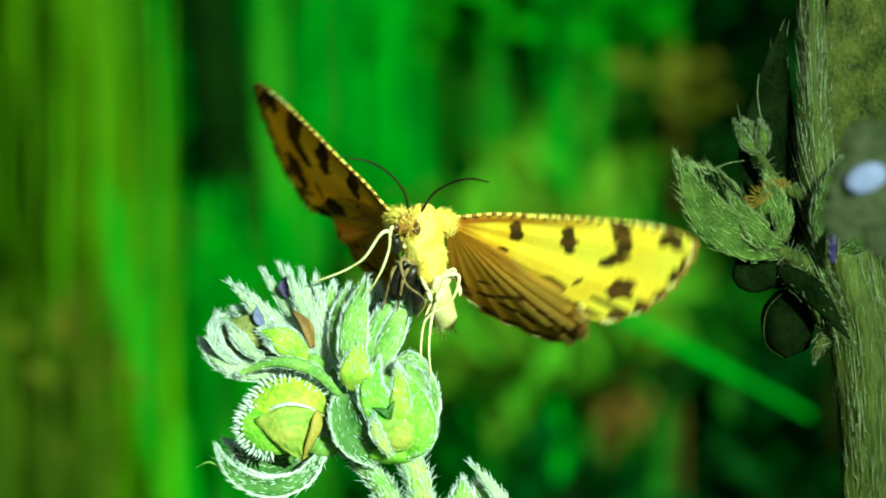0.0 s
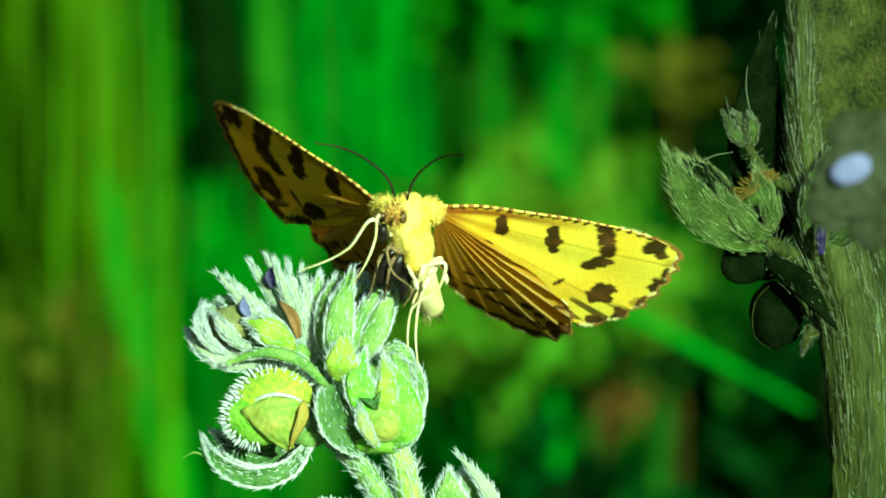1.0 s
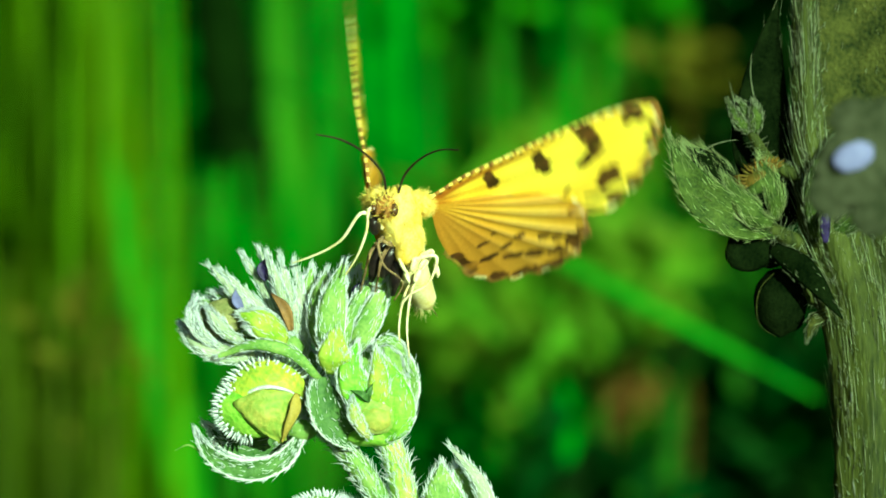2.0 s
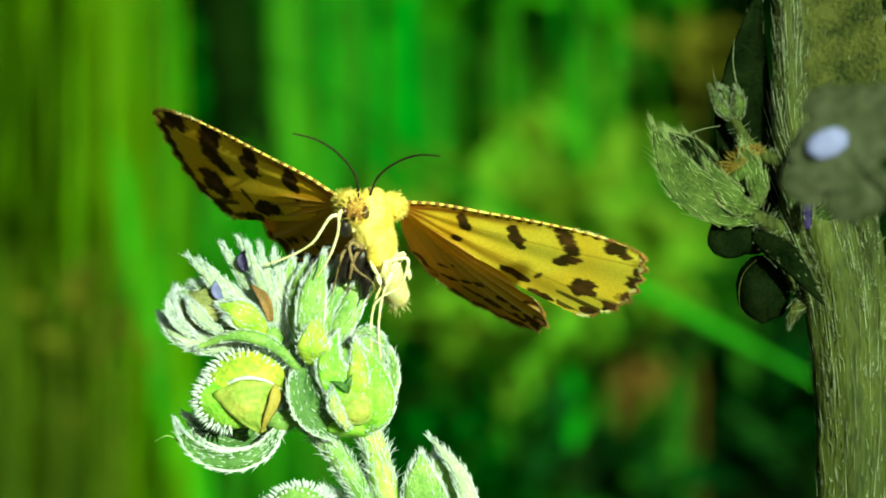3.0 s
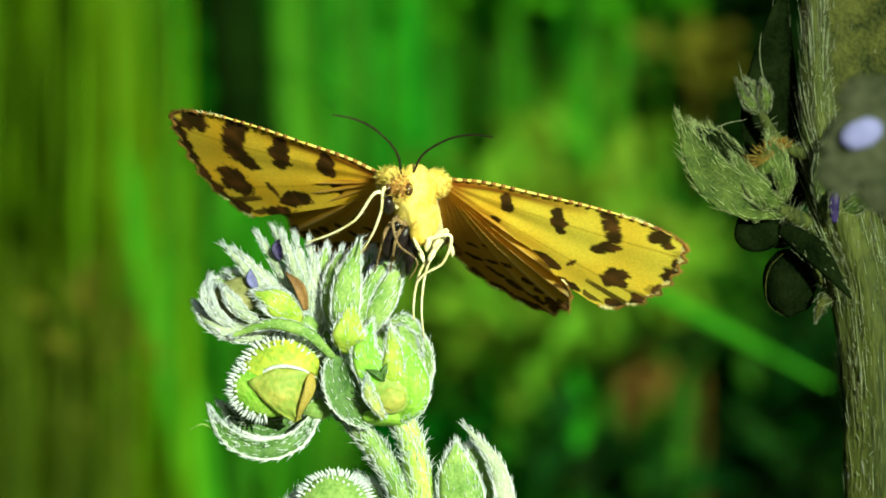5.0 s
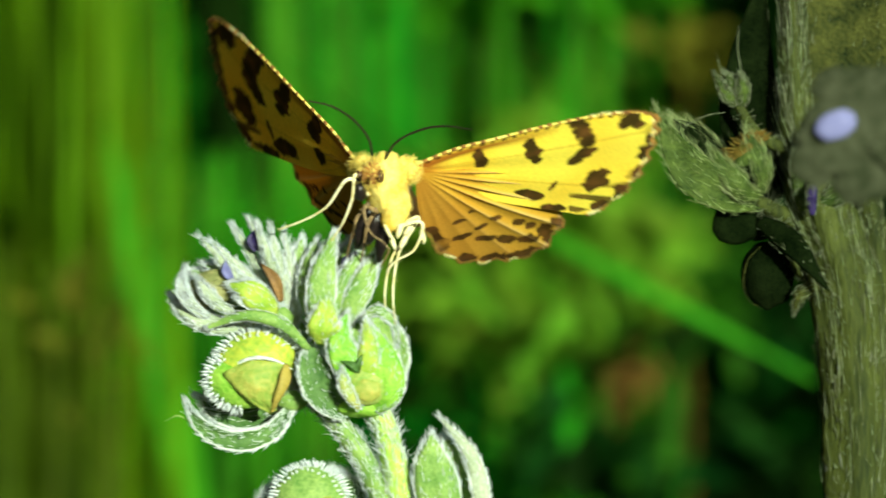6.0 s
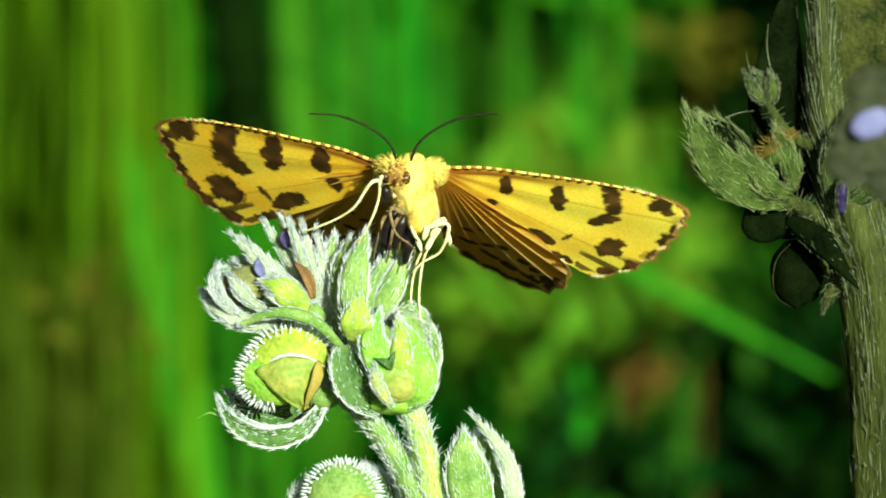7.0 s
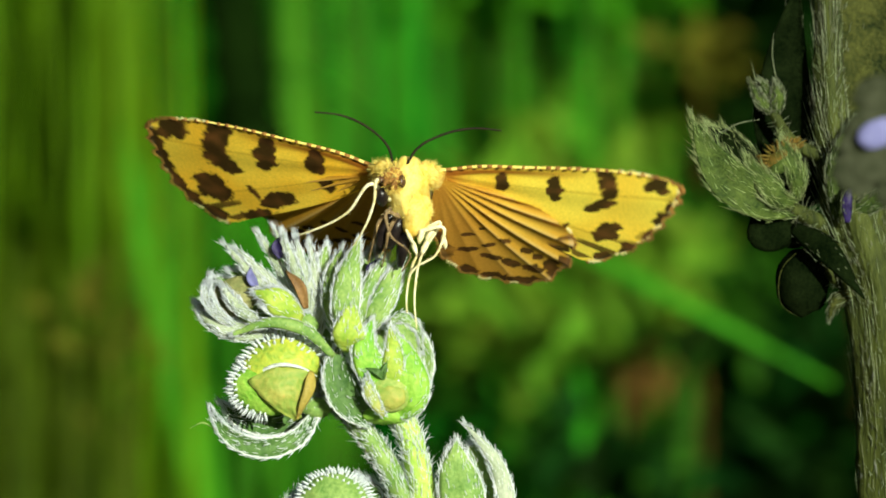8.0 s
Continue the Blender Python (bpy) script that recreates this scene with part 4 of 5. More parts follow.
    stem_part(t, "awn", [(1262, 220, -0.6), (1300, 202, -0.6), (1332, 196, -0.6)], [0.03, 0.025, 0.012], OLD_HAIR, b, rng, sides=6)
    # calyx under it, coloured near black for its shade
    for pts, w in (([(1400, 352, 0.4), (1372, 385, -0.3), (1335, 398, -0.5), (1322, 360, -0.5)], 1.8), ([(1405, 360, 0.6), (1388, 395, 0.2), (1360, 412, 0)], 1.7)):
        sepal(t, pts, w, SHADE_LEAF, b, rng, -0.4, 0.0, 0.0)
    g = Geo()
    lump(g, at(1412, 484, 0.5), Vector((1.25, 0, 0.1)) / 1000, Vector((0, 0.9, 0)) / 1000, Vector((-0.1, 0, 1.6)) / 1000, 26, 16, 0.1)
    bulb = part("seed_pod", g, SHADE_LEAF, t, "round seed pod coloured near black for shade, with a pale rim", base=b)
    rim = smooth_path([at(1398, 432, -0.2), at(1376, 455, -0.25), at(1367, 488, -0.3), at(1374, 525, -0.3), at(1400, 544, -0.3)], 10)
    g = Geo()
    tube(g, rim, [0.015 / 1000, 0.03 / 1000, 0.015 / 1000], 8, 0, 0.4)
    part("rim", g, OLIVE_LEAF, bulb, "pale green rim", base=b)
    sepal(t, [(1392, 384, -0.2), (1445, 424, -1.5), (1512, 512, -1.9)], 1.2, SHADE_LEAF, b, rng, -0.3, 0.25, 0.05, 0.4, hair_material=OLD_HAIR)
    sepal(t, [(1500, 500, -0.6), (1468, 515, -0.8), (1455, 548, -0.7)], 0.6, OLIVE_LEAF, b, rng, -0.3, 0.5, 0.2, 0.4, hair_material=OLD_HAIR)
    # small upper bud
    for pts, w in (([(1360, 182, 0.2), (1338, 165, -0.3), (1318, 128, 0)], 0.5), ([(1362, 180, 0.3), (1354, 150, 0), (1336, 126, 0)], 0.7), ([(1364, 184, 0), (1366, 155, -0.3), (1362, 128, -0.2)], 0.6)):
        sepal(t, pts, w, OLD_LEAF, b, rng, -0.3, 1.2, 0.6, 0.3, hair_material=OLD_HAIR)
    stem_part(t, "awn", [(1366, 130, 0.2), (1358, 80, 0.2), (1360, 42, 0.2)], [0.03, 0.025, 0.012], OLD_HAIR, b, rng, sides=6)
    # stalk pushed 5 mm back and scaled to look the same from the camera
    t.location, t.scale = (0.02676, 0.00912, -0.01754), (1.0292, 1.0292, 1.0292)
    return t


# ---- the moth ----
LEAN = radians(54.56)
MOTH_Y = -0.0008
MOTH_TURN = pose(0, 0, 0, 0, 2.67, 0) @ pose(0, 0, 0, 0, 0, -6.47) @ Matrix((
    (1, 0, 0, 0), (0, -math.sin(LEAN), -math.cos(LEAN), 0), (0, math.cos(LEAN), -math.sin(LEAN), 0), (0, 0, 0, 1)))
YELLOW, ORANGE, UMBER, CREAM = Vector((0.97, 0.79, 0.1)), Vector((0.9, 0.52, 0.04)), Vector((0.022, 0.01, 0.005)), Vector((0.85, 0.75, 0.4))


def across(u, v, d=0.0):
    """A place on the moth from the camera view's grid, counted from between its wing roots; d mm behind them."""
    return MOTH_TURN.to_3x3().inverted() @ (Vector((u * STEP, d, -v * STEP)) / 1000)


def hinge(side, up, sweep, twist):
    return Matrix.Translation((side * 0.00135, 0.00035, 0)) @ pose(0, 0, 0, 0, side * up, 0) @ pose(0, 0, 0, 0, 0, side * sweep) @ pose(0, 0, 0, twist, 0, 0)


def feeler(side, swing, lean):
    """Turn about the line of sight by swing, then towards the viewer by lean."""
    m = MOTH_TURN.to_3x3()
    turn = m.inverted() @ Matrix.Rotation(radians(side * -swing), 3, "Y") @ Matrix.Rotation(radians(-side * lean), 3, "Z") @ m
    return Matrix.Translation(across(-14 + side * 9, -14, -1.7)) @ turn.to_4x4()


# spots of the forewing, along its front and towards its outer edge: place along and across in mm, radii, and their turn in degrees
FRONT_SPOTS = ((10.5, 0.5, 0.6, 0.48, 20), (10.95, 0.05, 0.34, 0.3, 0), (7.9, 1.2, 0.4, 0.5, 0), (8.15, 0.6, 0.42, 0.6, 0), (8.45, -0.2, 0.4, 0.55, 0), (8.3, -1.1, 0.6, 0.42, 15), (7.85, -1.55, 0.42, 0.3, 10),
              (5.6, 0.35, 0.3, 0.5, 0), (5.75, -0.3, 0.42, 0.5, 0), (5.9, -0.85, 0.28, 0.3, 0), (3.1, 0.3, 0.26, 0.45, 0), (3.25, -0.3, 0.35, 0.42, 0), (2.75, -1.5, 0.27, 0.34, 0))
OUTER_SPOTS = ((9.0, -3.0, 0.62, 0.48, 0), (8.75, -3.5, 0.55, 0.5, 0), (9.3, -3.6, 0.38, 0.3, 0), (5.35, -3.15, 0.55, 0.36, -20), (5.9, -3.55, 0.5, 0.33, -30), (6.75, -3.0, 0.12, 0.38, -35),
              (11.5, -1.1, 0.16, 0.5, 0), (10.2, -4.75, 0.48, 0.34, 50), (9.15, -5.2, 0.48, 0.32, 25), (6.8, -4.72, 0.72, 0.26, -25), (10.95, -3.4, 0.2, 0.45, -25), (11.3, -2.3, 0.18, 0.4, -15))
FORE_SPOTS = FRONT_SPOTS + OUTER_SPOTS
HIND_SPOTS = ((2.3, -5.31, 0.5, 0.16, 10), (3.7, -5.88, 0.45, 0.18, -15), (4.9, -6.44, 0.5, 0.22, -30), (6.1, -6.89, 0.45, 0.28, -40), (2.9, -3.62, 0.14, 0.1, 0),
              (4.3, -4.52, 0.3, 0.12, -20), (3.4, -4.9, 0.3, 0.12, 10), (5.6, -5.4, 0.3, 0.16, -30), (2.2, -4.1, 0.3, 0.12, 15), (6.3, -5.9, 0.3, 0.18, -40), (3.9, -7.57, 0.4, 0.22, -10), (5.4, -8.02, 0.45, 0.25, -20), (6.6, -8.25, 0.4, 0.28, -40), (7.1, -6.55, 0.3, 0.42, 0))


def spot_depth(x, y, spots):
    """Above zero inside a dark spot with a ragged edge."""
    rag = 0.35 * noise.noise(Vector((x * 2.6, y * 2.6, 3))) + 0.2 * noise.noise(Vector((x * 7, y * 7, 8)))
    best = -9.0
    for cx, cy, rx, ry, deg in spots:
        a = radians(deg)
        dx, dy = x - cx, y - cy
        p, q = (dx * math.cos(a) + dy * math.sin(a)) / rx, (dy * math.cos(a) - dx * math.sin(a)) / ry
        best = max(best, 1 - math.sqrt(p * p + q * q) + rag)
    return best


def build_wing(name, side, outline, spots, parent, centre, fore, label):
    """A veined, slightly arched wing; side -1 mirrors it. The pattern holds its yellow ground, spots and chequered
    edge, and some painted light and shade.
    """
    rim = smooth_path([Vector((x, y, 0)) for x, y in outline] + [Vector((*outline[0], 0))], 26)[:-1]
    n, rings = len(rim), 46
    c = Vector((*centre, 0))
    length = max(p.x for p in rim)
    verts, tint = [], []
    for i in range(rings + 1):
        t = (i / rings) ** 0.85
        for j, p in enumerate(rim):
            ragged = 1 + ((0.02 * noise.noise(Vector((j * 0.35, 2 if fore else 5, 0))) + (0.022 * math.sin(p.y * 6.5) * t ** 12 if fore and p.y < 0 else 0)) if t > 0.9 and p.x > 0.66 * length else 0)
            if not fore and p.y < -4.5:
                ragged *= 1 + 0.035 * t ** 8 * math.sin(j * 0.23)
            q = c + (p - c) * t * ragged
            r = math.hypot(q.x, q.y)
            ang = math.atan2(q.y, max(q.x, 0.01))
            fan = 9.0 if fore else 21.0
            upper = max(0, min(1, (ang + 1.12) / 0.3))
            vein = abs(math.sin(ang * fan + 0.4))
            pleat = 0.03 * min(1, r / 4) * math.cos(2 * (ang * fan + 0.4)) if fore else (0.02 + 0.065 * upper) * min(1, r / 4) * (1 - 2 * vein ** 0.85)
            z = 0.35 * math.sin(math.pi * min(1, q.x / length)) * (0.5 if fore else 0.3) - (0.004 if fore else 0.012) * (q.y + 1) ** 2 + pleat
            verts.append((side * q.x / 1000, q.y / 1000, (z + (0 if fore else 0.16 + 0.04 * r)) / 1000))
            k = spot_depth(q.x, q.y, spots)
            # the left wing's ground is painted more orange, for light shining through it
            ground_tone = YELLOW.lerp(ORANGE, max(0, min(1, (0.3 if side > 0 else 0.7) + 0.5 * noise.noise(Vector((q.x * 0.5, q.y * 0.5, 4))) + 0.6 * max(0, 1 - q.x / 3.5) + (0 if fore else 0.3))))
            if vein < 0.07 and r > 1:
                ground_tone = ground_tone.lerp(ORANGE * 0.6, 0.45)
            edge = (p - q).length
            if fore and p.y > 0.2 and q.x < 7:   # brown streak under the front edge
                band = 1 - abs(edge - 0.5) / 0.42
                ground_tone = ground_tone.lerp(Vector((0.35, 0.11, 0.015)), max(0, min(0.9, band * 1.8 * (1 - q.x / 8.0))))
            if fore:   # rusty wing root
                ground_tone = ground_tone.lerp(Vector((0.4, 0.13, 0.02)), max(0, min(0.75, 1.3 - r / 1.5)))
            dark = max(0, min(1, k * 6 + 0.5))
            if fore and q.x > 7.6 and -5.5 < q.y < -3.7 and math.sin(ang * 62) > 0.35:   # dark rays between the veins
                dark = max(dark, min(0.9, (-3.7 - q.y) * 2))
            # shade in the hindwing's pleats, painted as dark rays
            if not fore and upper > 0:
                dark = max(dark, 0.3 * upper * min(1, r / 3) * max(0, min(1, vein * 4 - 3.1)))
            if fore and p.y > -0.2 and p.x < 10.8 and edge < 0.32 and math.sin(q.x * 12 + noise.noise(Vector((q.x * 3, 0, 0))) * 2) > 0.25:
                dark = max(dark, 0.9)
            if p.x > 8.6 and fore and p.y < 0.3 or (not fore and p.y < -4.2):
                if edge < 0.55 + 0.3 * noise.noise(Vector((j * 0.11, 1, 7))):
                    chequer = noise.noise(Vector((p.x * 1.1, p.y * 1.1, 11))) + ((0.22 if side < 0 else 0.0) if fore else 0.02)
                    dark = max(dark, max(0, min(1, chequer * 5)))
                if edge < 0.16:
                    ground_tone = ground_tone.lerp(CREAM, 0.7)
            # hindwing painted brown for shade, its ridges cream where they would catch sun
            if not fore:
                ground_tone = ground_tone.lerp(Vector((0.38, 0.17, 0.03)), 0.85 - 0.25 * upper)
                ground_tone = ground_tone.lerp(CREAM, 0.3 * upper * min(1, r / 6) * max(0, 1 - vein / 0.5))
            umber = UMBER.lerp(Vector((0.16, 0.06, 0.02)), max(0, min(0.7, 0.1 + 0.9 * noise.noise(Vector((q.x * 1.3, q.y * 1.3, 21))))))
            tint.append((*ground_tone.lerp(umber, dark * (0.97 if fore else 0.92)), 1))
    faces = [(i * n + j, i * n + (j + 1) % n, (i + 1) * n + (j + 1) % n, (i + 1) * n + j) for i in range(rings) for j in range(n)]
    g = Geo()
    g.add(verts, faces)
    ob = part(name, g, WING, parent, label)
    colours = ob.data.color_attributes.new("pattern", "FLOAT_COLOR", "POINT")
    colours.data.foreach_set("color", np.array(tint, dtype=np.float32).ravel())
    # chequered fringe of scales along the outer edge
    last = rings * n
    for tone, material, words in ((0, PALE_FUZZ, "cream scale fringe"), (1, BROWN_FUZZ, "dark brown scale fringe")):
        f = Geo()
        rng = random.Random(n + side + tone)
        for j in range(n):
            p = rim[j]
            if (fore and p.x < 8.4) or (not fore and p.y > -3.6) or (noise.noise(Vector((p.x * 1.1, p.y * 1.1, 11))) > -0.2) != bool(tone):
                continue
            for _ in range(3):
                out = (p - c).normalized()
                way = Vector((side * out.x, out.y, 0)) + Vector((rng.gauss(0, 0.2), rng.gauss(0, 0.2), rng.gauss(0, 0.2)))
                hair(f, Vector(verts[last + j]), way, rng.uniform(0.12, 0.3) / 1000, 0.018 / 1000, Vector())
        tagged(part("fringe", f, material, ob, words), kind="stuff")
    # front edge vein
    if fore:
        v = Geo()
        edge_line = [Vector(verts[last + j]) for j in range(n) if rim[j].y > 0.3 and rim[j].x < 11.2]
        edge_line.sort(key=lambda q: abs(q.x))
        tube(v, edge_line[::3] + [edge_line[-1]], [0.085 / 1000, 0.05 / 1000, 0.025 / 1000], 8)
        part("costal_vein", v, FUZZ, ob, "yellow front vein")
        v = Geo()
        marks = random.Random(4)
        x = 0.4
        while x < 10.3:
            piece = [q for q in edge_line if x <= abs(q.x) * 1000 <= x + 0.3]
            if len(piece) > 1:
                tube(v, piece, [0.085 / 1000, 0.085 / 1000], 8)
            x += marks.uniform(0.42, 0.62)
        tagged(part("vein_mark", v, BROWN_FUZZ, ob, "dark brown marks on the front vein"), kind="stuff")
    return ob


FORE_OUTLINE = ((0.0, 0.3), (1.6, 0.85), (4.6, 1.3), (7.4, 1.42), (9.7, 1.2), (11.1, 0.8), (11.7, 0.35), (11.82, 0.1), (11.8, -0.35), (11.65, -1.6), (11.3, -3.0), (10.5, -4.4), (9.4, -5.4), (8.5, -5.75), (8.1, -5.6), (6.6, -4.8), (3.4, -3.0), (1.2, -1.6), (0.0, -0.35))
HIND_OUTLINE = tuple((0.88 * x, 1.05 * y) for x, y in ((0.0, -0.1), (3.0, -0.65), (5.8, -1.95), (7.7, -3.81), (8.1, -5.58), (7.6, -7.35), (6.7, -8.18), (5.5, -8.28), (4.4, -7.91), (3.2, -7.63), (2.1, -7.07), (0.9, -5.58), (0.0, -2.60)))


def fuzz_on(geo, centre, ax, ay, az, count, length, rng, comb, radius=0.022):
    """Body hair over an ellipsoid, combed one way."""
    for _ in range(count):
        q = Vector((rng.gauss(0, 1), rng.gauss(0, 1), rng.gauss(0, 1))).normalized()
        o = (q.x * ax + q.y * ay + q.z * az)
        jit = Vector((rng.gauss(0, 1), rng.gauss(0, 1), rng.gauss(0, 1)))
        ln = length * rng.uniform(0.5, 1.2) / 1000
        hair(geo, centre + o * 0.97, o.normalized() * 0.9 + comb * 0.7 + jit * 0.25, ln, radius / 1000, jit * 0.1 * ln)


def build_moth():
    rng = random.Random(77)
    t = thing("moth", at(728, 310, MOTH_Y), "yellow moth with dark brown spots, gripping the fruiting stem", "moth")
    mm = lambda x, y, z: Vector((x, y, z)) / 1000
    g = Geo()
    lump(g, mm(0.1, 0.1, 0.8), mm(1.0, 0, 0), mm(0, 1.75, 0), mm(0, 0, 1.5), 26, 18, 0.12)
    thorax = part("thorax", g, FUZZ, t, "furry yellow thorax")
    g = Geo()
    fuzz_on(g, mm(0.1, 0.1, 0.8), mm(1.0, 0, 0), mm(0, 1.75, 0), mm(0, 0, 1.5), 3000, 0.2, rng, Vector((0, -1.8, 0.1)), 0.014)
    part("fur", g, FUZZ, thorax, "long yellow fur")
    g = Geo()
    lump(g, across(16, 66, -0.9), across(26, 0), across(0, 0, 1.1), across(-6, 40), 20, 14, 0.12)
    breast = part("sternum", g, FUZZ, t, "smooth yellow underside of the thorax")
    g = Geo()
    fuzz_on(g, across(16, 66, -0.9), across(26, 0), across(0, 0, 1.1), across(-6, 40), 900, 0.2, rng, Vector((0, -1.5, 0)), 0.015)
    part("fur", g, FUZZ, breast, "short yellow fur")
    for u, v, d, a in ((4, 104, -1.7, 20), (24, 102, -1.6, -15), (40, 98, -1.2, -30), (12, 122, -1.5, 10), (30, 122, -1.2, -20), (64, 112, -0.9, 6)):
        g = Geo()
        lump(g, across(u, v, d), across(5.5, 2 + a * 0.06), across(0, 0, 0.2), across(a * 0.25, 13), 14, 10, 0.25)
        part("leg_base", g, LEG, t, "cream leg base")
    head_at = across(-26, 2, -2.0)
    g = Geo()
    lump(g, head_at, mm(0.55, 0, 0), mm(0, 0.5, 0), mm(0, 0, 0.6), 20, 14, 0.1)
    head = part("head", g, BROWN_FUZZ, t, "small brown and yellow head")
    g = Geo()
    fuzz_on(g, head_at, mm(0.55, 0, 0), mm(0, 0.5, 0), mm(0, 0, 0.6), 260, 0.45, rng, Vector((0, 0.6, 0)))
    part("fur", g, FUZZ, head, "yellow head fur")
    for s in (-1, 1):
        g = Geo()
        lump(g, head_at + mm(s * 0.48, 0.1, 0.25), mm(0.2, 0, 0), mm(0, 0.32, 0), mm(0, 0, 0.32), 18, 12)
        part("eye", g, EYE, head, "dark brown eye")
        g = Geo()
        shoulder = mm(s * 1.0, 0.75, 0.35)
        lump(g, shoulder, mm(0.62, 0, 0), mm(0, 0.75, 0), mm(0, 0, 0.5), 18, 12, 0.2)
        tegula = part("tegula", g, FUZZ, t, "furry yellow shoulder over the wing root")
        g = Geo()
        fuzz_on(g, shoulder, mm(0.62, 0, 0), mm(0, 0.75, 0), mm(0, 0, 0.5), 420, 0.34, rng, Vector((s * 1.2, -0.5, 0)), 0.018)
        part("fur", g, FUZZ, tegula, "long yellow fur")
        g = Geo()
        tube(g, smooth_path([head_at + mm(s * 0.2, 0.3, 0.4), head_at + mm(s * 0.22, 0.7, 0.8), head_at + mm(s * 0.18, 0.9, 1.1)], 6), [0.12 / 1000, 0.1 / 1000, 0.05 / 1000], 8, 0, 0.3)
        part("palp", g, BROWN_FUZZ, head)
    g = Geo()
    lump(g, across(-44, 34, -1.9), mm(0.3, 0, 0), mm(0, 0.55, 0), mm(0, 0, 0.42), 20, 14)
    part("face", g, SHADE_BLACK, head, "shiny face and eye coloured black for shade")
    g = Geo()
    tube(g, smooth_path([mm(0, -1.2, 0.5), mm(0.15, -2.6, 0.75), mm(0.45, -4.6, 0.9), mm(0.8, -6.4, 0.8), mm(1.0, -7.4, 0.7)], 10), [1.0 / 1000, 0.95 / 1000, 0.8 / 1000, 0.6 / 1000, 0.12 / 1000], 16, 0, 0.05)
    abdomen = part("abdomen", g, PALE_FUZZ, t, "pale cream furry abdomen")
    g = Geo()
    for i in range(500):
        k = rng.random()
        a = rng.uniform(0, 6.283)
        r = (1.0 - 0.55 * k) / 1000
        o = Vector((math.cos(a), 0, math.sin(a)))
        hair(g, mm(0.15 * k + 0.7 * k * k, -1.3 - 5.8 * k, 0.6 + 0.25 * k) + o * r * 0.9, o * 0.6 + Vector((0, -1, 0)), rng.uniform(0.3, 0.7) / 1000, 0.02 / 1000, Vector())
    part("fur", g, PALE_FUZZ, abdomen)
    # dark thighs added to fill the shaded gap beside the abdomen
    for pts in (((-8, 62, -0.9), (-20, 92, -1.0), (-32, 124, -0.6)), ((0, 82, -0.8), (-6, 116, -0.9), (-14, 156, -0.5)), ((-22, 56, -0.9), (-40, 92, -0.8), (-52, 132, -0.4))):
        g = Geo()
        tube(g, smooth_path([across(*q) for q in pts], 6), [0.2 / 1000, 0.34 / 1000, 0.3 / 1000, 0.14 / 1000], 12, 0, 0.2)
        part("thigh", g, SHADE_BLACK, t, "thigh coloured near black for shade")
    # legs: knees and feet on the camera view's grid from between the wing roots; the first two, dark ones are added to
    # fill a shaded gap
    for pts in (((-20, 45, -1.2), (-50, 78, -1.3), (-60, 112, -1.0), (-66, 134, -0.5), (-70, 150, 0.0)), ((-15, 60, -1.4), (-32, 92, -1.4), (-38, 122, -1.0), (-42, 142, -0.4), (-46, 158, 0.1)),
                ((-30, 40, -1.6), (-62, 12, -2.4), (-105, 62, -1.6), (-165, 92, -0.6), (-190, 100, -0.2)),
                ((-30, 20, -1.8), (-52, 5, -2.4), (-58, 45, -2.3), (-84, 104, -1.6), (-96, 120, -1.3)),
                ((-15, 70, -1.9), (-36, 60, -2.6), (-30, 100, -2.6), (5, 135, -2.0), (-10, 165, -1.4)),
                ((20, 95, -1.6), (62, 88, -1.8), (50, 135, -1.6), (12, 160, -1.2), (2, 175, -1.0)),
                ((30, 92, -1.0), (56, 78, -1.2), (24, 138, -0.9), (12, 215, -0.8), (16, 266, -0.6)),
                ((22, 84, -0.8), (42, 92, -0.9), (10, 150, -0.6), (-2, 212, -0.6), (0, 252, -0.5))):
        g = Geo()
        line = smooth_path([across(*q) for q in pts], 7)
        tube(g, line, [0.11 / 1000, 0.085 / 1000, 0.06 / 1000, 0.045 / 1000, 0.03 / 1000], 9, 0, 0.35)
        leg = part("leg", g, DARK_LEG if pts[0][0] in (-20, -15) else LEG, t, "dark brown banded leg" if pts[0][0] in (-20, -15) else "pale yellow scaly leg")
        g = Geo()
        tube_hairs(g, line, [0.11 / 1000, 0.085 / 1000, 0.06 / 1000, 0.045 / 1000, 0.03 / 1000], rng, 14 if pts[0][0] in (-20, -15) else 30, 0.14, 0.009, 0.6)
        part("bristles", g, PALE_FUZZ, leg)
    feelers = []
    for s in (-1, 1):
        g = Geo()
        line = smooth_path([Vector((0, 0, 0))] + [MOTH_TURN.to_3x3().inverted() @ (Vector((s * u * STEP, d, -v * STEP)) / 1000) for u, v, d in ((11, -38, -0.2), (50, -75, -0.4), (99, -98, -0.5), (146, -106, -0.5))], 14)
        tube(g, line, [0.065 / 1000, 0.058 / 1000, 0.052 / 1000, 0.035 / 1000], 8, 0, 0.2)
        feelers.append(part("antenna", g, FEELER, t, "thin black antenna"))
    wings = []
    for s in (-1, 1):
        spots = tuple((x, y, rx * 1.5, ry * 1.5, deg) for x, y, rx, ry, deg in FORE_SPOTS) if s < 0 else FORE_SPOTS
        wings.append(build_wing("forewing", s, FORE_OUTLINE, spots, t, (5.6, -1.6), True, "yellow forewing with dark brown spots"))
        wings.append(build_wing("hindwing", s, HIND_OUTLINE, tuple((0.88 * x, 1.05 * y, 1.25 * rx, 1.4 * ry, deg) for x, y, rx, ry, deg in HIND_SPOTS), t, (4.0, -4.5), False, "pleated yellow hindwing painted browner for shade, with dark flecks"))
    return (t, *wings, *feelers, abdomen)


fruiting_stem = build_fruiting_stem()
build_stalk()
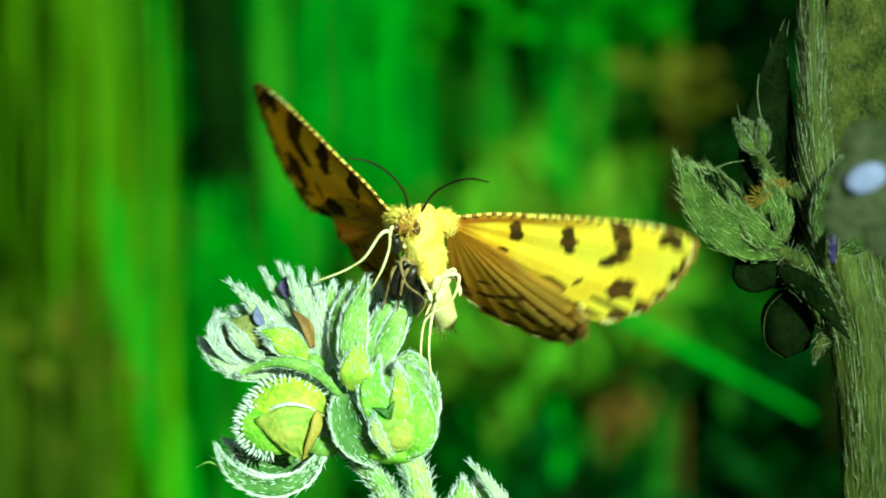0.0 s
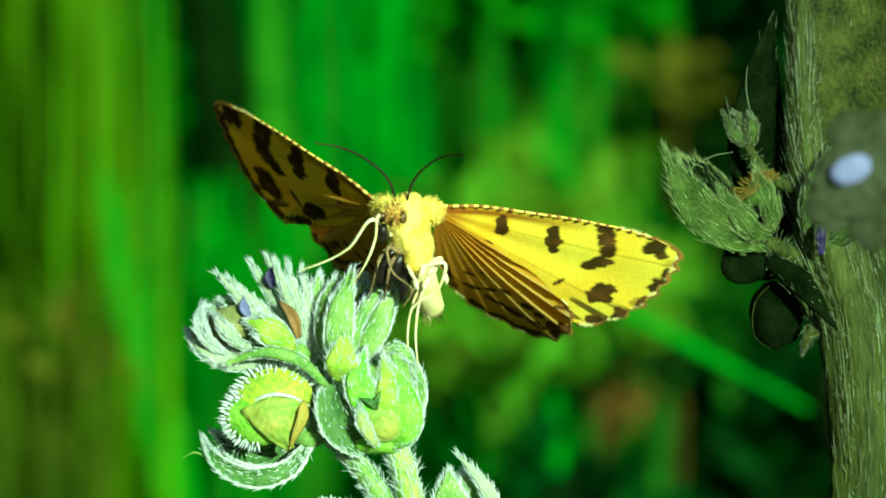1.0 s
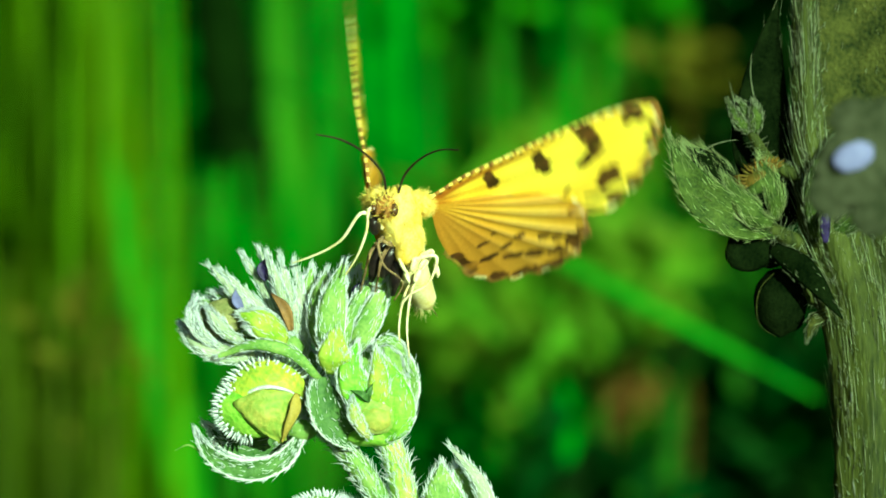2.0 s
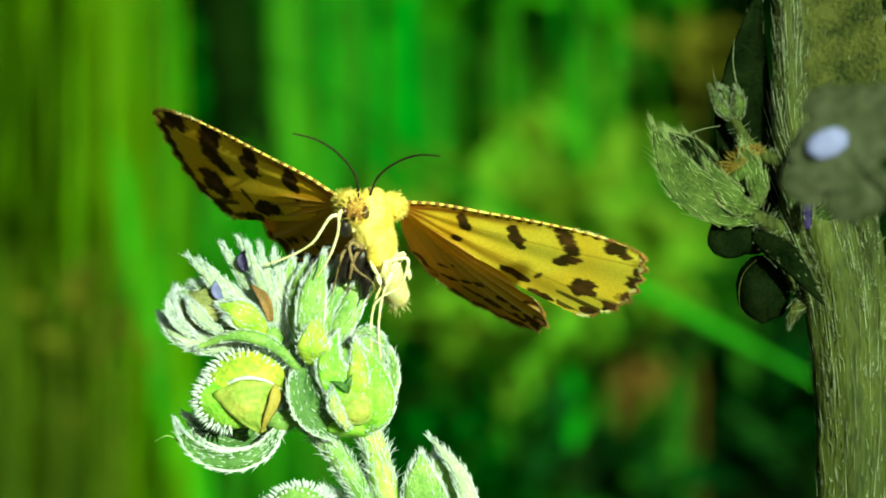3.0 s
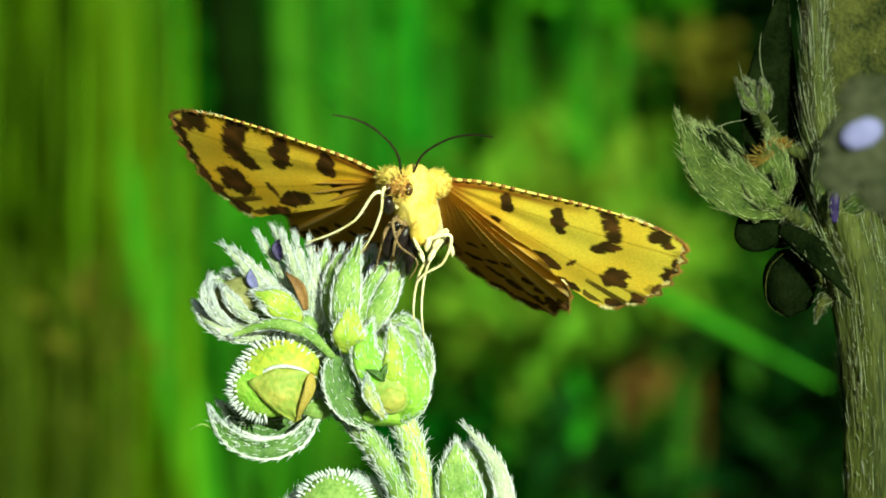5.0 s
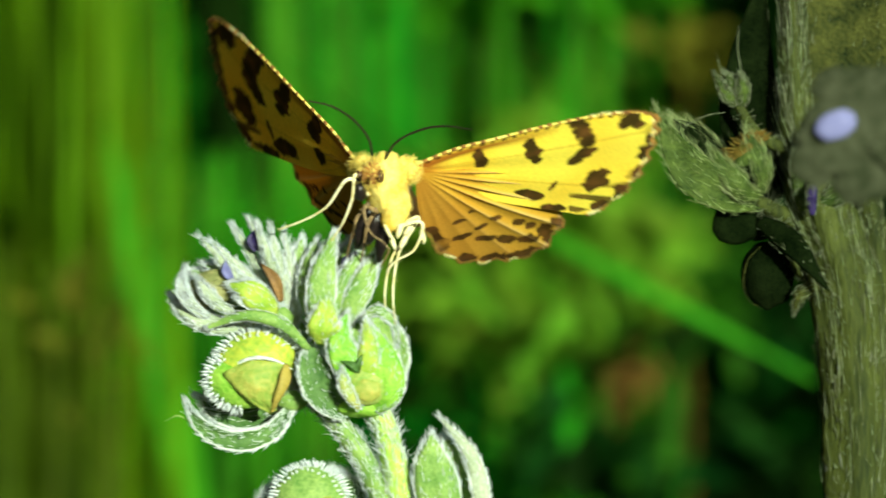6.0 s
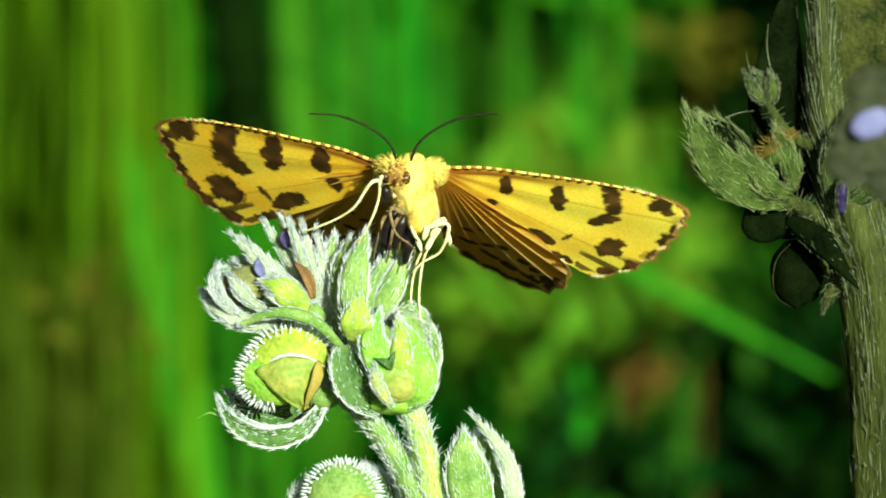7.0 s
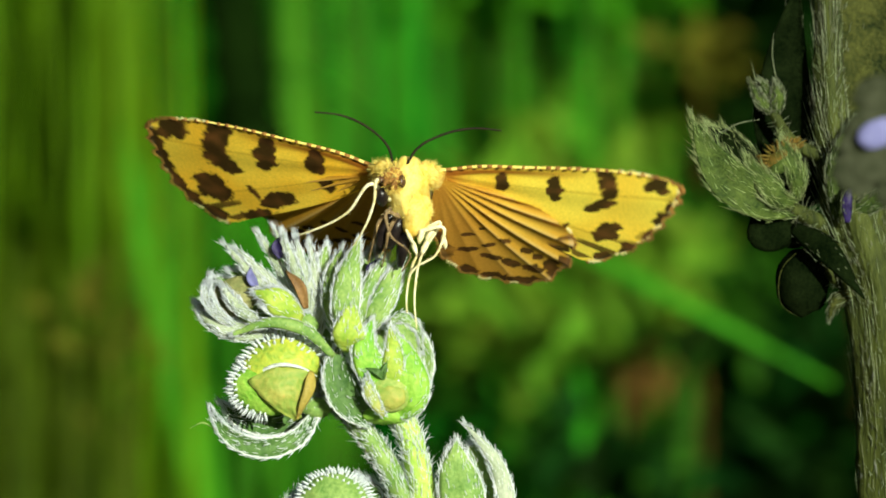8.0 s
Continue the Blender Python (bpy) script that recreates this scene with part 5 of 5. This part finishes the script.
moth, forewing_left, hindwing_left, forewing_right, hindwing_right, antenna_left, antenna_right, abdomen = build_moth()


def motions():
    """Wind in the fruiting stem, and the moth that opens and shuts its wings on it."""
    walk(fruiting_stem, [(t, pose(STEM_FOOT.x, 0, dz / 1000, 0, math.degrees(dx / 590), 0)) for t, dx, dz in (
        (0, 0.348, 0.054),
        (0.5, 0.348, 0.134),
        (1, 0.268, 0.107),
        (1.5, 0.134, -0.000),
        (2.8, -0.803, -0.295),
        (3, -0.348, -0.321),
        (3.5, -0.054, -0.268),
        (4, 0.027, 0.080),
        (4.2, 0.027, -0.027),
        (5.5, -0.054, -0.107),
        (6, -0.107, -0.054),
        (6.5, -0.054, -0.080),
        (7, 0.000, -0.000),
        (7.5, -0.482, -0.214),
        (8, -0.616, -0.027),
    )])
    walk(moth, [(t, Matrix.Translation((x / 1000, MOTH_Y, 0.6 + z / 1000)) @ MOTH_TURN) for t, x, z in (
        (0, -0.589, 3.508),
        (0.1, -0.587, 3.533),
        (0.2, -0.586, 3.558),
        (0.3, -0.584, 3.583),
        (0.4, -0.582, 3.608),
        (0.5, -0.580, 3.633),
        (0.6, -0.595, 3.637),
        (0.7, -0.609, 3.640),
        (0.8, -0.623, 3.644),
        (0.9, -0.637, 3.647),
        (1, -0.652, 3.651),
        (1.1, -0.677, 3.639),
        (1.2, -0.702, 3.626),
        (1.3, -0.727, 3.614),
        (1.4, -0.752, 3.601),
        (1.5, -0.777, 3.589),
        (1.6, -0.842, 3.574),
        (1.7, -0.907, 3.559),
        (2.8, -2.116, 2.732),
        (2.9, -1.901, 2.691),
        (3, -1.687, 2.651),
        (3.1, -1.580, 2.721),
        (3.2, -1.473, 2.790),
        (3.3, -1.366, 2.860),
        (3.4, -1.259, 2.930),
        (3.5, -1.152, 2.999),
        (3.6, -1.168, 3.015),
        (3.7, -1.184, 3.031),
        (3.8, -1.200, 3.048),
        (3.9, -1.216, 3.064),
        (4, -1.232, 3.080),
        (4.1, -1.232, 3.026),
        (4.2, -1.232, 2.973),
        (5.3, -0.914, 3.510),
        (5.4, -0.926, 3.496),
        (5.5, -0.937, 3.481),
        (5.6, -1.002, 3.519),
        (5.7, -1.066, 3.556),
        (5.8, -1.130, 3.594),
        (5.9, -1.194, 3.631),
        (6, -1.259, 3.669),
        (6.1, -1.302, 3.690),
        (6.2, -1.344, 3.712),
        (6.3, -1.441, 3.813),
        (6.4, -1.537, 3.915),
        (6.5, -1.634, 4.017),
        (6.6, -1.623, 4.033),
        (6.7, -1.612, 4.049),
        (6.8, -1.557, 3.869),
        (6.9, -1.501, 3.688),
        (7, -1.446, 3.508),
        (7.1, -1.529, 3.495),
        (7.2, -1.612, 3.481),
        (7.3, -1.695, 3.468),
        (7.4, -1.778, 3.455),
        (7.5, -1.861, 3.441),
        (7.6, -1.875, 3.508),
        (7.7, -1.888, 3.575),
        (7.8, -1.901, 3.642),
        (7.9, -1.915, 3.709),
        (8, -1.928, 3.776),
    )])
    # raise, sweep and twist of the wing pairs in degrees, left and right
    beats = (
        (0, 48, -8.4, -2, 5.6, -13.8, -6),
        (0.1, 61.6, -4.7, 1, 18.8, -5.4, -9),
        (0.2, 84.3, 2.1, 0, 27.8, -1.5, 2),
        (0.3, 98.3, 8.9, 0, 54, 5.4, -3),
        (0.4, 92.3, 5.6, 0, 47.2, 9.8, 3),
        (0.5, 72.3, -1.6, 0, 25, 0, -3),
        (0.6, 47.3, -7.9, 9, 4.8, -15, -10),
        (0.7, 33, -11.1, 7, -3.4, -16.8, -2),
        (0.8, 36.1, -12, 2, -3.6, -16.2, -6),
        (0.9, 36.9, -12.8, -1, -6, -14, -3),
        (1, 38.7, -11.7, -2, 1.5, -16.9, -7),
        (1.1, 43, -12.8, 0, 1.1, -17.1, -7),
        (1.2, 34.4, -10.9, -2, 1.6, -19.3, -9),
        (1.3, 41.9, -12.2, 1, -0.7, -16.5, -6),
        (1.4, 38.4, -10.5, 1, -0, -16.8, -6),
        (1.5, 48.4, -9.8, -3, 6.5, -13.6, -5),
        (1.6, 60.1, -6.1, -0, 15.3, -2.7, -9),
        (1.7, 67.2, -1, 6, 29.4, -1.4, -6),
        (1.8, 85.1, 2.5, 3, 43.2, 2.8, -4),
        (1.9, 93, 4, 0, 49, 7, 0),
        (2, 78.5, 0.8, 0, 28.4, 3.1, -2),
        (2.1, 52.4, -4, 4, 8.3, -6.8, -7),
        (2.2, 35.4, -8.8, 3, -4.8, -11.7, -4),
        (2.5, 26.2, -9, -1, -12.1, -10.3, -4),
        (2.8, 25.2, -9.5, -6, -15.7, -8, -1),
        (2.9, 28.2, -6.1, -2, -15.6, 1, -0),
        (3, 30.8, -8.5, 0, -10.9, -1.9, 1),
        (3.1, 30.8, -8.1, -2, -10.9, -4.9, -4),
        (3.2, 17.9, -8.1, -5, -24, -10, 2),
        (3.3, 24, -7.1, -2, -15.7, -3.5, 1),
        (3.4, 28, -7.9, 1, -8.5, -9.1, -3),
        (3.5, 46.5, -6.2, -1, 12.4, -8, -0),
        (3.6, 60.3, -1.5, 3, 20.9, -2, -6),
        (3.7, 84.3, -0, 0, 33.7, 6.1, -2),
        (3.8, 79.4, 1.4, 0, 22.8, 4.5, -4),
        (3.9, 24.4, -7.1, -3, -5.9, -14.3, -4),
        (4, 23, -11.3, -2, -12.9, -7.7, -0),
        (4.1, 14.4, -9.8, -6, -19.4, -8.5, 1),
        (4.2, 23.7, -9.4, -8, -12.9, -7.7, 1),
        (5.3, 20, -6.4, -1, -9.6, -9.6, -5),
        (5.4, 25.8, -8.1, -0, -7.1, -9.8, -2),
        (5.5, 34.6, -5.8, 0, 5.3, -12.9, -0),
        (5.6, 48.3, -1.9, -6, 16.2, -3.1, -4),
        (5.7, 74, -8.1, -10, 47.5, 0.2, 1),
        (5.8, 78.1, -8.2, -10, 48.3, 2.5, 3),
        (5.9, 66, -3.3, -8, 32, -1.3, -2),
        (6, 45.9, -1.5, -8, 20.2, -3.8, -3),
        (6.1, 39, -3.6, -8, 17.4, -1.4, 1),
        (6.2, 41.2, -4.7, -9, 18.5, -4, -3),
        (6.3, 47, -8.1, -12, 35, -4.7, -1),
        (6.4, 58, -6.4, -14, 46.6, -5.3, -5),
        (6.5, 69, -1.9, -14, 58.5, -4.4, 3),
        (6.6, 80, -7.5, -8, 66.6, -4.5, 10),
        (6.7, 78.5, -8.4, -8, 59.6, -0.6, 6),
        (6.8, 58.3, -5.8, -8, 43.6, -0.7, 2),
        (6.9, 20.2, -8.1, -3, 7.7, -8.2, -2),
        (7, 14.3, -7.8, -6, 0.7, -14.1, -2),
        (7.1, 13.2, -8.3, -4, 5.9, -17, -4),
        (7.2, 14.2, -7.7, -4, 2.1, -12, -1),
        (7.3, 17.3, -8.1, -5, 0.3, -8.8, 2),
        (7.4, 14.4, -7.4, -6, 1.6, -10.6, 1),
        (7.5, 14.4, -4.7, -4, 3.8, -7.4, 1),
        (7.6, 22.1, -7.2, -3, 9.1, -5.5, 2),
        (7.7, 22.8, -6.6, -5, 11.4, -4.7, 1),
        (7.8, 15.5, -6, -8, 10.7, -7.8, 0),
        (7.9, 13.1, -6.9, -6, -0, -9.3, 2),
        (8, 12.7, -3.8, -5, 8.3, -13.8, -1),
    )
    # raise, sweep and twist of the right hindwing
    hind_beats = (
        (0.0, -12, -7, 5), (0.1, 18, 2, -5), (0.2, 26, 6, 2), (0.3, 50, 9, -3), (0.4, 42, 15, 3), (0.5, 27, 1, -2),
        (0.6, -1, -6, 1), (0.7, -21, -6, 9), (0.8, -15, -4, 5), (0.9, -20, -4, 8), (1.0, -15, -7, 4), (1.1, -13, -7, 4),
        (1.2, -9, -8, 2), (1.3, -13, -6, 5), (1.4, -14, -5, 5), (1.5, -10, -3, 6), (1.6, 8, 1, -3), (1.7, 34, 6, -6),
        (1.8, 46, 7, -4), (1.9, 50, 9, 0), (2.0, 27, 6, -2), (2.1, -1, -2, 4), (2.2, -16, -4, 7), (2.5, -20, -4, 7),
        (2.8, -25, -4, 8), (2.9, -25, 0, 8), (3.0, -21, -2, 9), (3.1, -21, -3, 5), (3.2, -34, -5, 10), (3.3, -25, -1, 9),
        (3.4, -19, -3, 7), (3.5, -2, -3, 7), (3.6, 25, 5, -3), (3.7, 38, 11, -2), (3.8, 27, 8, -2), (3.9, -17, -10, 7),
        (4.0, -25, -10, 11), (4.1, -31, -11, 12), (4.2, -25, -10, 12), (5.3, -19, -10, 5), (5.4, -18, -7, 7), (5.5, -7, -6, 9),
        (5.6, 20, -1, -2), (5.7, 52, 0, 1), (5.8, 52, 4, 3), (5.9, 35, 5, -2), (6.0, 24, -2, -3), (6.1, 20, 0, 1),
        (6.2, 20, 0, -3), (6.3, 35, -4, -1), (6.4, 51, -3, -5), (6.5, 56, -1, 3), (6.6, 53, -1, 10), (6.7, 51, 3, 6),
        (6.8, 39, 5, 2), (6.9, -3, -4, 6), (7.0, -13, -12, 7), (7.1, -7, -13, 4), (7.2, -9, -9, 6), (7.3, -9, -7, 7),
        (7.4, -5, -8, 5), (7.5, -1, -6, 3), (7.6, 5, -5, 4), (7.7, 8, -6, 2), (7.8, 8, -8, 1), (7.9, -1, -8, 3),
        (8.0, 9, -9, 0),
    )
    walk(forewing_left, [(b[0], hinge(-1, *b[1:4])) for b in beats])
    walk(forewing_right, [(b[0], hinge(1, *b[4:7])) for b in beats])
    walk(hindwing_left, [(b[0], hinge(-1, b[1] + 2, 0.5 * b[2] - 5, max(b[3], -2) + 4)) for b in beats])
    walk(hindwing_right, [(h[0], hinge(1, *h[1:])) for h in hind_beats])
    walk(abdomen, [(t, pose(0, 0, 0, bend, 0, 0)) for t, bend in ((0.0, 0), (1.7, 0), (3.0, 3), (4.2, 8), (5.3, 26), (8.0, 26))])
    # swing of the feelers in the plane across the body, and their lean towards the flower's front
    feelers = (
        (0.0, -28, 50, -4, 40), (0.5, -12, 55, -4, 45), (1.0, -15, 52, 0, 12), (1.5, -16, 50, 0, 20), (2.8, -14, 45, 2, 30), (3.0, -16, 40, 4, 30), (3.5, -24, 48, -3, 45),
        (4.0, -18, 30, -10, 20), (4.2, -16, 35, -4, 25), (5.5, -18, 30, 0, 30), (5.7, -14, 52, -6, 25), (6.0, -20, 25, 0, 35), (6.3, -4, 20, 8, 30), (6.5, -10, 60, -8, 20), (6.7, -8, 55, -8, 20), (7.0, -6, 0, -6, 0), (7.5, -8, 6, -3, 5), (8.0, -14, -6, -4, 22))
    walk(antenna_right, [(f[0], feeler(1, f[1], f[2])) for f in feelers])
    walk(antenna_left, [(f[0], feeler(-1, f[3], f[4])) for f in feelers])


motions()
